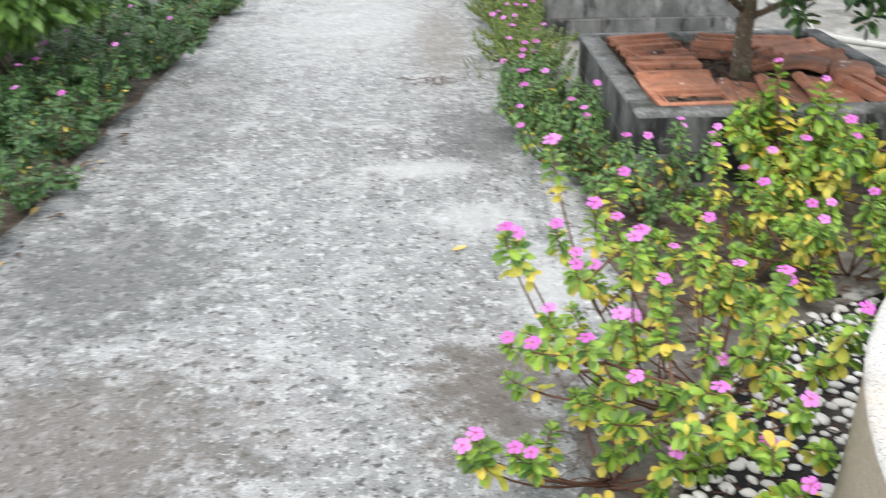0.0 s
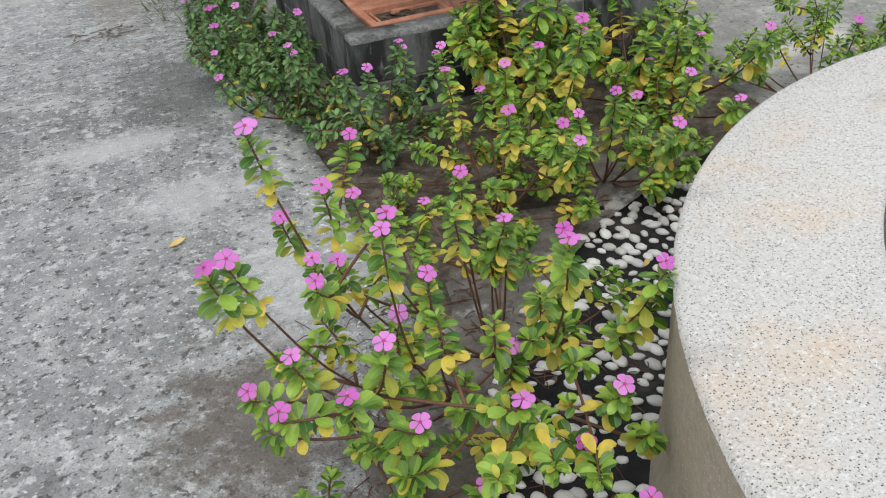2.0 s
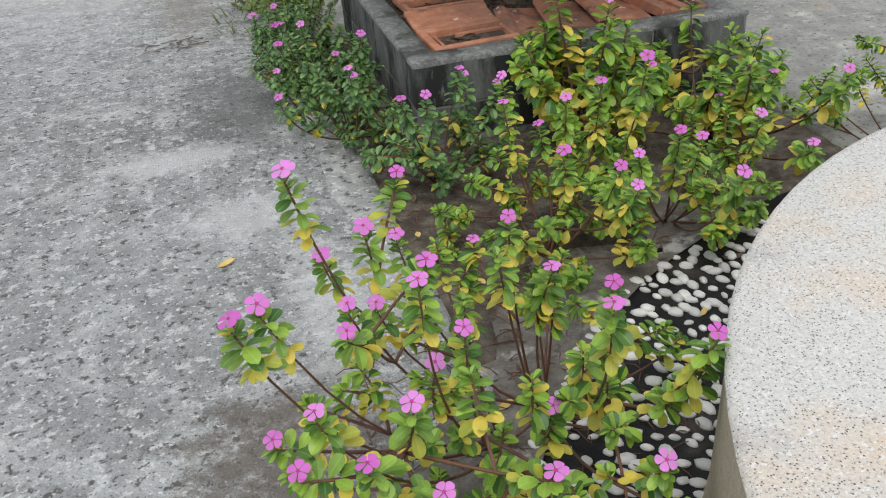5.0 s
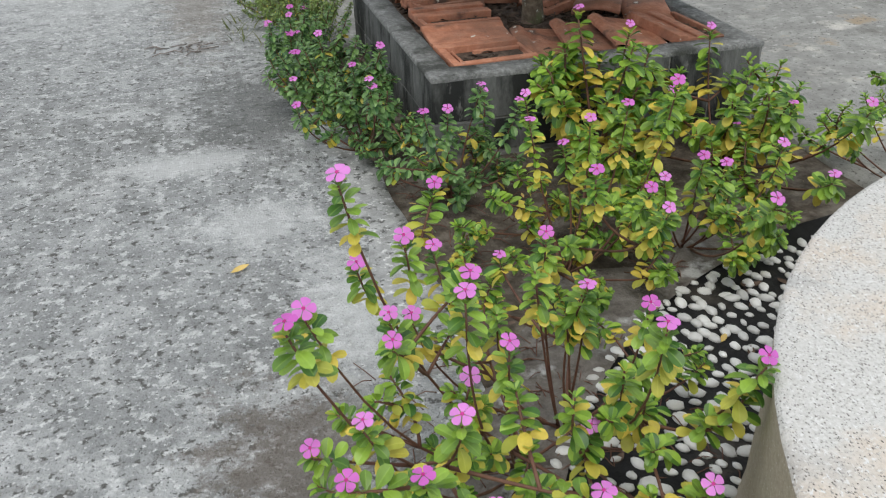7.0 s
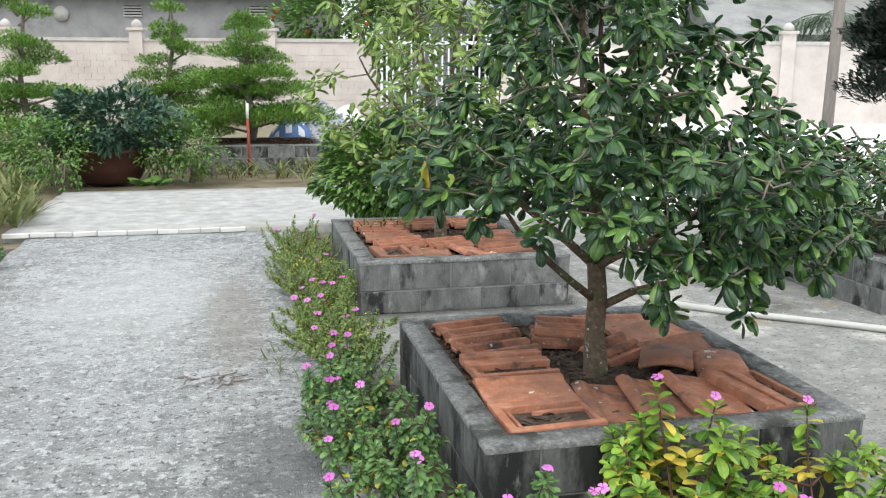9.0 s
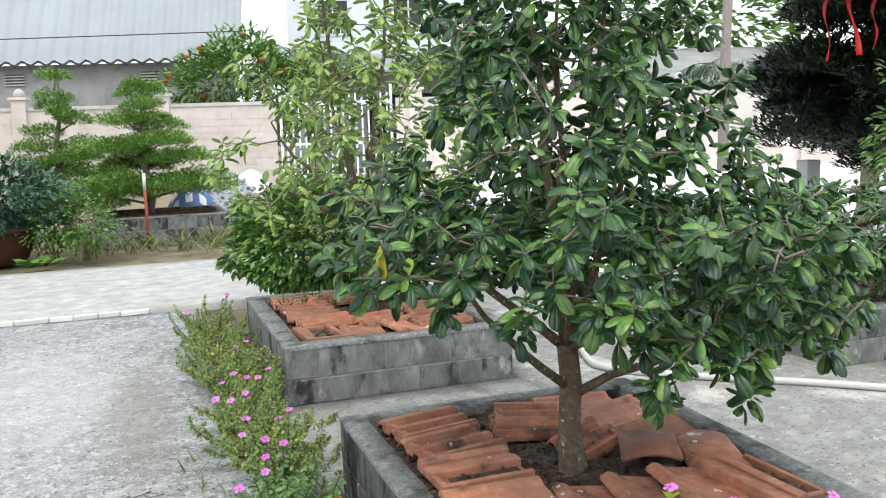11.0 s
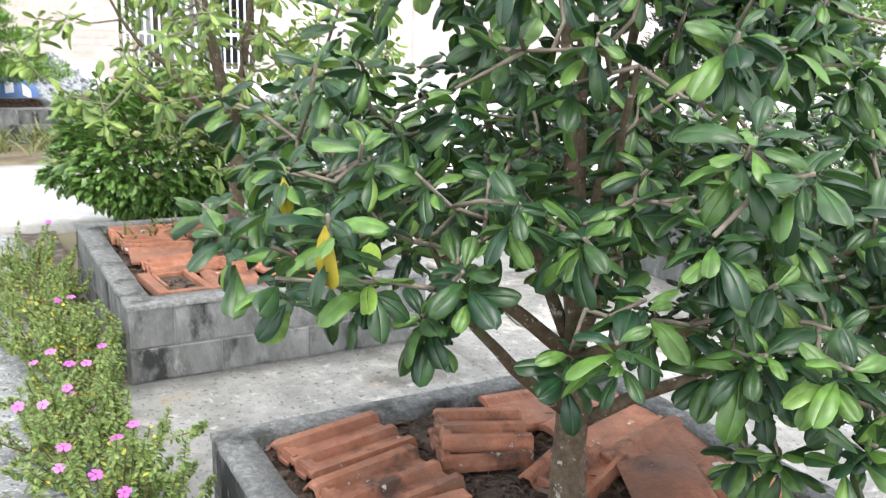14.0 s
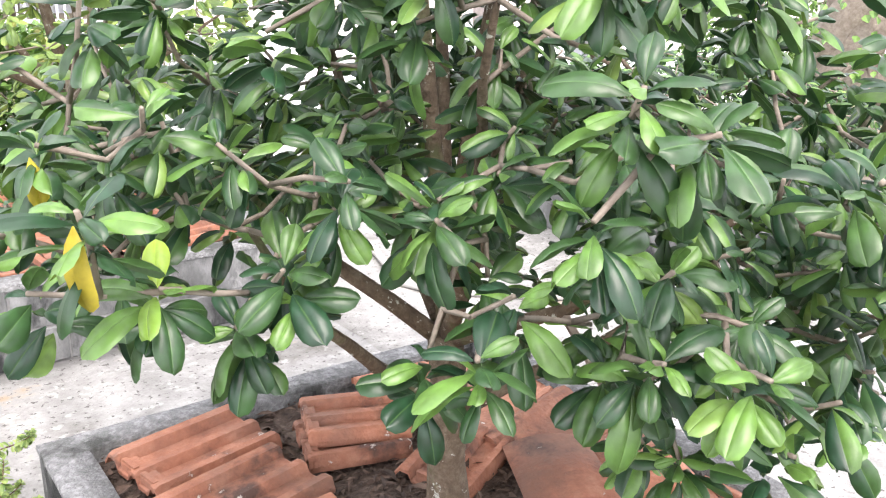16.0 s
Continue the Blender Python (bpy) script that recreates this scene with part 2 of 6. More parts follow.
M_TERRAZZO = material("washed_terrazzo", [(0.48, 0.47, 0.44), (0.62, 0.61, 0.585), (0.70, 0.69, 0.67)], 150, 8, 0.8, 0.6, 260,
                      patch=[((0.68, 0.53, 0.39), 2.3, 0.50, 0.72), ((0.30, 0.30, 0.30), 1.9, 0.54, 0.74), ((0.74, 0.735, 0.72), 140.0, 0.56, 0.62), ((0.26, 0.25, 0.23), 190.0, 0.58, 0.64)], speck=((0.10, 0.085, 0.07), 230, 0.42, 0.20))
M_TERRASIDE = material("terrazzo_side", [(0.34, 0.29, 0.22), (0.46, 0.40, 0.31)], 60, 6, 0.85, 0.5, 140, speck=((0.62, 0.58, 0.50), 170, 0.3, 0.3))
M_BLACK = material("black_cement", [(0.012, 0.012, 0.013), (0.035, 0.035, 0.035)], 14, 8, 0.7, 0.6, 80, spec=0.15,
                   patch=[((0.12, 0.105, 0.09), 2.2, 0.6, 0.72)])
M_PEBBLE = material("white_pebble", [(0.55, 0.55, 0.53), (0.74, 0.74, 0.72)], 20, 5, 0.6, 0.2, 60, vary=0.18)
M_PEBBLES = material("white_pebbles_joined", [(0.55, 0.55, 0.53), (0.74, 0.74, 0.72)], 20, 5, 0.6, 0.2, 60, vary=0.18, island=True)
M_BARK = material("mottled_bark", [(0.05, 0.036, 0.024), (0.115, 0.085, 0.056), (0.20, 0.165, 0.12)], 26, 13, 0.9, 0.9, 60,
                  patch=[((0.10, 0.115, 0.05), 7.0, 0.54, 0.66), ((0.42, 0.43, 0.37), 34.0, 0.615, 0.65)], grit=0.75)
M_TWIG = material("grey_twig", [(0.16, 0.13, 0.10), (0.30, 0.26, 0.21)], 30, 5, 0.85, 0.4, 80)
M_STEM = material("red_brown_stem", [(0.09, 0.035, 0.025), (0.17, 0.085, 0.05)], 20, 4, 0.7, 0.2, 80)
M_WATER = material("dark_water", [(0.02, 0.03, 0.03), (0.04, 0.05, 0.045)], 3, 3, 0.08, 0.05, 10)
M_HOSE = material("grey_hose", [(0.48, 0.48, 0.45), (0.56, 0.56, 0.53)], 12, 4, 0.55, 0.1, 60)
M_WALL = material("cream_wall", [(0.46, 0.415, 0.385), (0.56, 0.505, 0.47), (0.63, 0.58, 0.545)], 1.2, 7, 0.9, 0.2, 20,
                  patch=[((0.42, 0.39, 0.36), 0.8, 0.62, 0.76)])
M_WALLCAP = material("wall_cap", [(0.40, 0.38, 0.36), (0.58, 0.56, 0.54)], 2, 6, 0.9, 0.2, 20)
M_GREYWALL = material("stained_grey_wall", [(0.20, 0.20, 0.20), (0.30, 0.30, 0.30), (0.36, 0.36, 0.35)], 0.9, 8, 0.9, 0.2, 12,
                      patch=[((0.12, 0.12, 0.12), 0.7, 0.56, 0.7)])
M_ROOF = material("pale_roof_sheet", [(0.26, 0.285, 0.31), (0.32, 0.35, 0.38)], 0.6, 5, 0.5, 0.05, 10)
M_DARK = material("dark_shadow_gap", [(0.03, 0.03, 0.032), (0.06, 0.06, 0.06)], 4, 4, 0.8, 0.1, 10)
M_HOUSE = material("pale_house_wall", [(0.62, 0.66, 0.70), (0.74, 0.77, 0.80)], 0.8, 5, 0.85, 0.1, 10)
M_WHITEMETAL = material("white_paint_metal", [(0.62, 0.66, 0.72), (0.74, 0.77, 0.8)], 3, 4, 0.5, 0.05, 10)
M_POST = material("granite_post", [(0.28, 0.29, 0.30), (0.40, 0.41, 0.42)], 60, 6, 0.8, 0.3, 90)
M_POLE = material("weathered_pole", [(0.16, 0.14, 0.125), (0.26, 0.23, 0.21)], 4, 7, 0.9, 0.4, 30, stretch=(4, 4, 0.6))
M_RED = material("red_paint", [(0.24, 0.045, 0.03), (0.33, 0.07, 0.045)], 8, 5, 0.7, 0.2, 40)
M_WHITE = material("white_paint", [(0.66, 0.66, 0.64), (0.76, 0.76, 0.74)], 6, 4, 0.7, 0.1, 40)
M_RIBBON = material("red_ribbon", [(0.62, 0.02, 0.02), (0.74, 0.04, 0.035)], 5, 3, 0.6, 0.1, 40, sub=0.3)
M_GRAVEL = material("gravel", [(0.22, 0.24, 0.26), (0.34, 0.36, 0.38), (0.5, 0.51, 0.52)], 25, 6, 0.9, 0.8, 60, vary=0.35, island=True)
M_TARP = material("blue_check_tarp", [(0.08, 0.16, 0.36), (0.12, 0.22, 0.45)], 4, 3, 0.6, 0.1, 30)
M_TARPW = material("white_sheet", [(0.70, 0.72, 0.74), (0.80, 0.81, 0.82)], 4, 3, 0.6, 0.1, 30)
M_POT = material("brown_glazed_pot", [(0.05, 0.018, 0.012), (0.09, 0.032, 0.022)], 5, 5, 0.55, 0.1, 40)
M_REDSOIL = material("red_soil", [(0.22, 0.08, 0.045), (0.34, 0.14, 0.08)], 9, 7, 0.95, 0.6, 60)
M_CERAMIC = material("white_edge_tile", [(0.62, 0.61, 0.58), (0.74, 0.73, 0.70)], 8, 5, 0.6, 0.15, 60, vary=0.15)
M_YLEAF = material("fallen_yellow_leaf", [(0.55, 0.38, 0.10), (0.65, 0.48, 0.18)], 20, 4, 0.7, 0.2, 60)

F_TREE = foliage("glossy_green_leaf", (0.014, 0.052, 0.022), (0.115, 0.235, 0.05), 0.36, 0.34, 0.18, True, 0.6, odd=(0.17, 0.28, 0.06), mid=0.62)
F_TREE_ONE = foliage("glossy_green_leaf_single", (0.014, 0.052, 0.022), (0.12, 0.245, 0.05), 0.36, 0.34, 0.18, False, 0.6, odd=(0.17, 0.28, 0.06), mid=0.62)
F_YOUNG = foliage("pale_young_leaf", (0.16, 0.30, 0.05), (0.34, 0.50, 0.08), 0.3, 0.2, 0.25, False, 0.5)
F_WITHER = foliage("withered_leaf", (0.50, 0.42, 0.04), (0.42, 0.24, 0.10), 0.5, 0.3, 0.25, False, 0.4)
F_TREE_B = foliage("olive_green_leaf", (0.085, 0.165, 0.04), (0.32, 0.45, 0.11), 0.36, 0.25, 0.22, True, 0.5, odd=(0.26, 0.30, 0.06))
F_VINCA = foliage("periwinkle_leaf", (0.045, 0.135, 0.02), (0.29, 0.46, 0.06), 0.38, 0.2, 0.22, True, 0.5)
F_VINCA_ONE = foliage("periwinkle_leaf_single", (0.045, 0.135, 0.02), (0.29, 0.46, 0.06), 0.38, 0.2, 0.22, False, 0.5)
F_YELLOW = foliage("periwinkle_old_leaf", (0.42, 0.45, 0.07), (0.74, 0.58, 0.1), 0.45, 0.2, 0.25, True, 0.4)
F_YELLOW_ONE = foliage("periwinkle_old_leaf_single", (0.42, 0.45, 0.07), (0.74, 0.58, 0.1), 0.45, 0.2, 0.25, False, 0.4)
F_CORNER = foliage("cool_green_leaf", (0.04, 0.115, 0.035), (0.19, 0.33, 0.10), 0.38, 0.2, 0.2, True, 0.5)
F_PETAL = foliage("pink_petal", (0.60, 0.13, 0.52), (0.76, 0.27, 0.72), 0.55, 0.08, 0.25, False, 0.3)
F_EYE = foliage("deep_pink_eye", (0.45, 0.02, 0.20), (0.55, 0.04, 0.26), 0.6, 0.1, 0.1, False, 0.3)
F_HEDGE = foliage("thin_green_leaf", (0.09, 0.165, 0.04), (0.29, 0.38, 0.115), 0.45, 0.2, 0.25, True, 0.4)
F_SHRUB = foliage("shrub_leaf", (0.05, 0.125, 0.028), (0.19, 0.34, 0.075), 0.35, 0.25, 0.2, True, 0.5)
F_BLUEGREEN = foliage("blue_green_leaf", (0.02, 0.055, 0.038), (0.075, 0.15, 0.09), 0.5, 0.2, 0.15, True, 0.4)
F_BED = foliage("bed_leaf", (0.03, 0.085, 0.03), (0.12, 0.24, 0.08), 0.4, 0.2, 0.2, True, 0.5)
F_PINE = foliage("clipped_needle", (0.08, 0.18, 0.035), (0.27, 0.44, 0.1), 0.5, 0.2, 0.15, True, 0.4)
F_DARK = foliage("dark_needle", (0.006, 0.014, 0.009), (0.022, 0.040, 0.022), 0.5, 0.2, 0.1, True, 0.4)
F_PALM = foliage("palm_leaflet", (0.05, 0.085, 0.05), (0.16, 0.21, 0.14), 0.45, 0.2, 0.2, True, 0.4)
F_WEED = foliage("weed_leaf", (0.07, 0.11, 0.03), (0.24, 0.25, 0.10), 0.6, 0.2, 0.25, True, 0.3)
F_ORANGE = foliage("orange_flower", (0.60, 0.12, 0.03), (0.75, 0.30, 0.08), 0.6, 0.1, 0.2, True, 0.3)
F_CREAM = foliage("pale_yellow_bloom", (0.60, 0.56, 0.22), (0.75, 0.72, 0.45), 0.6, 0.1, 0.2, True, 0.3)

# ---- builders ----
RNG = np.random.default_rng(7)
DATA_CACHE = {}


def rnd(a, b):
    return float(RNG.uniform(a, b))


def mesh_data(name, verts, faces, mats, midx=None, smooth=True):
    me = bpy.data.meshes.new(name)
    me.from_pydata([tuple(map(float, v)) for v in verts], [], [tuple(f) for f in faces])
    for m in mats if isinstance(mats, (list, tuple)) else [mats]:
        me.materials.append(m)
    if midx is not None:
        me.polygons.foreach_set("material_index", midx)
    me.polygons.foreach_set("use_smooth", [smooth] * len(me.polygons))
    me.update()
    return me


def crease(me, row=3):
    """A sharp midrib on meshes made of leaf blades alone."""
    ev = np.zeros(len(me.edges) * 2, int)
    me.edges.foreach_get("vertices", ev)
    ev = ev.reshape(-1, 2)
    rib = (ev % row == row // 2).all(axis=1)
    at = me.attributes.new("sharp_edge", "BOOLEAN", "EDGE")
    at.data.foreach_set("value", rib)
    vein = me.attributes.new("rib", "FLOAT", "POINT")
    vein.data.foreach_set("value", (np.arange(len(me.vertices)) % row == row // 2).astype(float))
    return me


def thing(name, loc, label, category, group="", kind=""):
    ob = new(name)
    ob.empty_display_size = 0.05
    ob.location = loc
    return tagged(ob, label, category, group, kind)


def part(name, data, parent, label="", m=None, kind=""):
    ob = new(name, data)
    ob.parent = parent
    if m is not None:
        ob.matrix_basis = m
    if label or kind:
        tagged(ob, label, "", "", kind)
    return ob


def solo(name, data, label="", category="", group="", kind="", m=None):
    ob = new(name, data)
    if m is not None:
        ob.matrix_basis = m
    return tagged(ob, label, category, group, kind)


class Geo:
    """Collects vertices and faces of one mesh."""

    def __init__(self):
        self.v, self.f, self.mi = [], [], []

    def add(self, verts, faces, mat=0):
        o = len(self.v)
        self.v.extend(verts)
        self.f.extend([tuple(i + o for i in f) for f in faces])
        self.mi.extend([mat] * len(faces))
        return self

    def tube(self, pts, radii, sides=6, mat=0):
        pts = [Vector(p) for p in pts]
        rings = []
        up = Vector((0.3, 0.2, 1)).normalized()
        for i, p in enumerate(pts):
            d = (pts[min(i + 1, len(pts) - 1)] - pts[max(i - 1, 0)]).normalized()
            s = d.cross(up if abs(d.dot(up)) < 0.95 else Vector((1, 0, 0))).normalized()
            t = d.cross(s)
            r = radii[i] if hasattr(radii, "__len__") else radii
            rings.append([p + (s * math.cos(a) + t * math.sin(a)) * r for a in (2 * math.pi * k / sides for k in range(sides))])
        verts = [tuple(v) for r in rings for v in r]
        faces = []
        for i in range(len(pts) - 1):
            for k in range(sides):
                a, b = i * sides + k, i * sides + (k + 1) % sides
                faces.append((a, b, b + sides, a + sides))
        faces.append(tuple(range(sides - 1, -1, -1)))
        faces.append(tuple(range((len(pts) - 1) * sides, len(pts) * sides)))
        return self.add(verts, faces, mat)

    def box(self, x0, y0, z0, x1, y1, z1, mat=0):
        v = [(x, y, z) for z in (z0, z1) for y in (y0, y1) for x in (x0, x1)]
        return self.add(v, [(0, 2, 3, 1), (4, 5, 7, 6), (0, 1, 5, 4), (2, 6, 7, 3), (0, 4, 6, 2), (1, 3, 7, 5)], mat)

    def scatter(self, shape, mats4, mat=0):
        """Copies of a (verts, faces) shape at many 4x4 matrices."""
        sv, sf = shape
        sv = np.c_[np.asarray(sv, float), np.ones(len(sv))]
        if not len(mats4):
            return self
        w = np.einsum("nij,kj->nki", np.array([np.array(m) for m in mats4]), sv)[:, :, :3]
        o, k = len(self.v), len(sv)
        self.v.extend(map(tuple, w.reshape(-1, 3).tolist()))
        for q in range(len(mats4)):
            s = o + q * k
            self.f.extend([tuple(i + s for i in f) for f in sf])
        self.mi.extend([mat] * (len(sf) * len(mats4)))
        return self

    def data(self, name, mats, smooth=True):
        return mesh_data(name, self.v, self.f, mats, self.mi, smooth)


def leaf_shape(length, width, segs=5, fold=0.25, curl=0.3, wide_at=0.6, tip=0.9, wavy=0.0):
    """A leaf along +x with its face up: a folded, curled blade on a short stalk. wide_at: where it is broadest."""
    verts, faces = [], []
    for i in range(segs + 1):
        u = 1 - (1 - i / segs) ** 1.5
        w = (math.sin(math.pi * min(1, u ** (math.log(0.5) / math.log(wide_at)))) ** tip) * width / 2 + 0.0008
        x = length * (0.08 + 0.92 * u)
        z = -curl * length * u * u
        h = fold * w
        ww = wavy * width * math.sin(u * 9)
        verts += [(x, -w, z + h + ww), (x, 0, z), (x, w, z + h - ww)]
    for i in range(segs):
        a = i * 3
        faces += [(a, a + 1, a + 4, a + 3), (a + 1, a + 2, a + 5, a + 4)]
    return verts, faces


def broad_leaf(length, width, segs=6, bulge=0.16, curl=0.3, wide_at=0.62, wavy=0.05):
    """A leathery blade along +x with a sunken midrib, swollen halves and margins turned down."""
    verts, faces = [], []
    for i in range(segs + 1):
        u = 1 - (1 - i / segs) ** 1.4
        w = (math.sin(math.pi * min(1, u ** (math.log(0.5) / math.log(wide_at)))) ** 0.52) * width / 2 + 0.0009
        x = length * (0.09 + 0.91 * u)
        z = -curl * length * u * u
        ww = wavy * width * math.sin(u * 8)
        verts += [(x, -w, z - bulge * w * .9 + ww), (x, -w * .52, z + bulge * w), (x, 0, z), (x, w * .52, z + bulge * w), (x, w, z - bulge * w * .9 - ww)]
    for i in range(segs):
        a = i * 5
        faces += [(a + k, a + k + 1, a + k + 6, a + k + 5) for k in range(4)]
    return verts, faces


def place(loc, direction, roll=0.0, size=1.0):
    """A matrix that lays +x along direction, with +z as near up as can be."""
    d = Vector(direction).normalized()
    s = Vector((0, 0, 1)).cross(d)
    s = s.normalized() if s.length > 1e-4 else Vector((0, 1, 0))
    n = d.cross(s)
    r = Matrix((d, s, n)).transposed().to_4x4()
    return Matrix.Translation(loc) @ r @ Matrix.Rotation(roll, 4, "X") @ Matrix.Scale(size, 4)


def curve_pts(a, b, sag, n=5, wob=0.0):
    a, b = Vector(a), Vector(b)
    out = []
    for i in range(n + 1):
        u = i / n
        p = a.lerp(b, u)
        p.z += sag * 4 * u * (1 - u)
        if 0 < i < n:
            p += Vector((rnd(-wob, wob), rnd(-wob, wob), rnd(-wob, wob)))
        out.append(p)
    return out


def chamfer_box(lx, ly, lz, c=0.005):
    """A chamfered block centred on its base, shared by size."""
    key = (round(lx, 3), round(ly, 3), round(lz, 3), c)
    if key not in DATA_CACHE:
        bm = bmesh.new()
        bmesh.ops.create_cube(bm, size=1)
        bmesh.ops.scale(bm, vec=(lx, ly, lz), verts=bm.verts)
        bmesh.ops.translate(bm, vec=(0, 0, lz / 2), verts=bm.verts)
        bmesh.ops.bevel(bm, geom=bm.edges[:], offset=c, segments=1, affect="EDGES")
        me = bpy.data.meshes.new("block")
        bm.to_mesh(me)
        bm.free()
        DATA_CACHE[key] = me
    return DATA_CACHE[key]


def ridged_sheet(name, x0, x1, y0, y1, z, mat, step=0.25, amp=0.004, edge=0.02, depth=0.1, holes=()):
    """A slab with a slightly uneven top and ragged edges."""
    nx, ny = max(2, int((x1 - x0) / step)), max(2, int((y1 - y0) / step))
    g = Geo()
    verts, faces = [], []
    for j in range(ny + 1):
        for i in range(nx + 1):
            x, y = x0 + (x1 - x0) * i / nx, y0 + (y1 - y0) * j / ny
            if i in (0, nx):
                x += edge * noise.noise((x * 3, y * 3.1, 2))
            if j in (0, ny):
                y += edge * noise.noise((x * 3, y * 3.1, 7))
            verts.append((x, y, z + amp * noise.noise((x * 1.7, y * 1.7, 0))))
    for j in range(ny):
        for i in range(nx):
            a = j * (nx + 1) + i
            faces.append((a, a + 1, a + nx + 2, a + nx + 1))
    ring = [i for i in range(nx + 1)] + [j * (nx + 1) + nx for j in range(1, ny + 1)] + \
           [ny * (nx + 1) + i for i in range(nx - 1, -1, -1)] + [j * (nx + 1) for j in range(ny - 1, 0, -1)]
    o = len(verts)
    verts += [(verts[i][0], verts[i][1], z - depth) for i in ring]
    n = len(ring)
    for k in range(n):
        a, b = ring[k], ring[(k + 1) % n]
        faces.append((a, o + k, o + (k + 1) % n, b))
    g.add(verts, faces)
    return mesh_data(name, g.v, g.f, mat)


# ---- setting ----
def ground_sheet():
    verts, faces, n = [], [], 48
    for j in range(n + 1):
        for i in range(n + 1):
            u, v = (i / n * 2 - 1), (j / n * 2 - 1)
            x, y = 4 + 900 * u * abs(u) ** 2.2, 6 + 900 * v * abs(v) ** 2.2
            verts.append((x, y, -0.05 + 0.008 * noise.noise((x, y, 0))))
    for j in range(n):
        for i in range(n):
            a = j * (n + 1) + i
            faces.append((a, a + 1, a + n + 2, a + n + 1))
    return mesh_data("ground", verts, faces, M_EARTH)


solo("ground", ground_sheet(), "dry brown earth ground of the garden", "ground", kind="structure")
solo("pavement_path", ridged_sheet("pavement_path", -2.62, -0.25, -9, 6.0, 0.0, M_PATH, 0.12, 0.004, 0.05),
     "weathered mottled grey concrete garden path", "path", kind="structure")
solo("trim_path_edge", ridged_sheet("trim_path_edge", -0.395, -0.235, -1.30, 1.5, 0.006, M_KERB, 0.05, 0.004, 0.05),
     "pale cement strip along the path's edge", "edging", kind="structure")
solo("pavement_far_slab", ridged_sheet("pavement_far_slab", -2.85, 3.4, 6.06, 9.0, 0.03, M_PALE, 0.2, 0.0015, 0.06, 0.12),
     "pale raised concrete slab beyond the path", "pavement", kind="structure")
solo("pavement_courtyard", ridged_sheet("pavement_courtyard", 1.43, 6.5, -6, 6.0, 0.0, M_YARD, 0.2, 0.004, 0.02),
     "worn grey concrete courtyard round the planters", "pavement", kind="structure")
solo("pavement_between", ridged_sheet("pavement_between", -0.19, 1.425, 1.575, 2.81, 0.0, M_YARD, 0.15, 0.004, 0.02),
     "pale concrete strip between two block planters", "pavement", kind="structure")
solo("pavement_bright_yard", ridged_sheet("pavement_bright_yard", 3.45, 40, 6.06, 24, 0.02, M_GLAREYARD, 1.0, 0.004, 0.02),
     "pale concrete yard before the boundary wall, coloured white for glare", "pavement", kind="structure")


def soil_bed(name, x0, x1, y0, y1, z, label):
    nx, ny = int((x1 - x0) / 0.05), int((y1 - y0) / 0.05)
    verts = []
    for j in range(ny + 1):
        for i in range(nx + 1):
            x, y = x0 + (x1 - x0) * i / nx, y0 + (y1 - y0) * j / ny
            verts.append((x, y, z + 0.014 * noise.noise((x * 4, y * 4, 0)) + 0.008 * noise.noise((x * 17, y * 17, 3))))
    faces = [(j * (nx + 1) + i, j * (nx + 1) + i + 1, (j + 1) * (nx + 1) + i + 1, (j + 1) * (nx + 1) + i) for j in range(ny) for i in range(nx)]
    return solo(name, mesh_data(name, verts, faces, M_SOIL), label, "soil", kind="structure")


soil_bed("ground_bed_front", -0.32, 1.5, -2.3, 0.0, -0.016, "bare dusty soil bed before the planter")
soil_bed("ground_bed_strip", -0.6, 0.0, 0.0, 6.0, -0.012, "narrow soil strip beside the path")
soil_bed("ground_bed_side", -4.6, -2.55, -3.0, 5.6, -0.02, "soil bed with leaf litter along the path")


def mosaic_ring(cx, cy, r0, r1):
    g = Geo()
    n = 72
    v = []
    for k in range(n):
        a = 2 * math.pi * k / n
        for r, z in ((r0 - 0.15, 0.010), (r1, 0.010), (r1, -0.03)):
            rr = r + (0.05 * noise.noise((math.cos(a) * 3, math.sin(a) * 3, 1)) if r == r1 else 0)
            v.append((cx + rr * math.cos(a), cy + rr * math.sin(a), z))
    f = []
    for k in range(n):
        a, b = 3 * k, 3 * ((k + 1) % n)
        f += [(a, a + 1, b + 1, b), (a + 1, a + 2, b + 2, b + 1)]
    return mesh_data("pavement_mosaic", v, f, M_BLACK)


POND = (1.175, -2.892)
mosaic = solo("pavement_mosaic", mosaic_ring(1.35, -2.70, 1.30, 1.84), "black cement ring set with white pebbles", "mosaic", kind="structure")


def pebble_data(k):
    bm = bmesh.new()
    bmesh.ops.create_icosphere(bm, subdivisions=2, radius=1)
    for v in bm.verts:
        v.co *= 1 + 0.22 * noise.noise(v.co * 1.3 + Vector((k * 5, 0, 0)))
        v.co = Vector((v.co.x * 0.018, v.co.y * 0.0125, v.co.z * 0.009))
    me = bpy.data.meshes.new("pebble")
    bm.to_mesh(me)
    bm.free()
    me.materials.append(M_PEBBLE)
    me.polygons.foreach_set("use_smooth", [True] * len(me.polygons))
    return me


PEBBLES = [pebble_data(k) for k in range(5)]


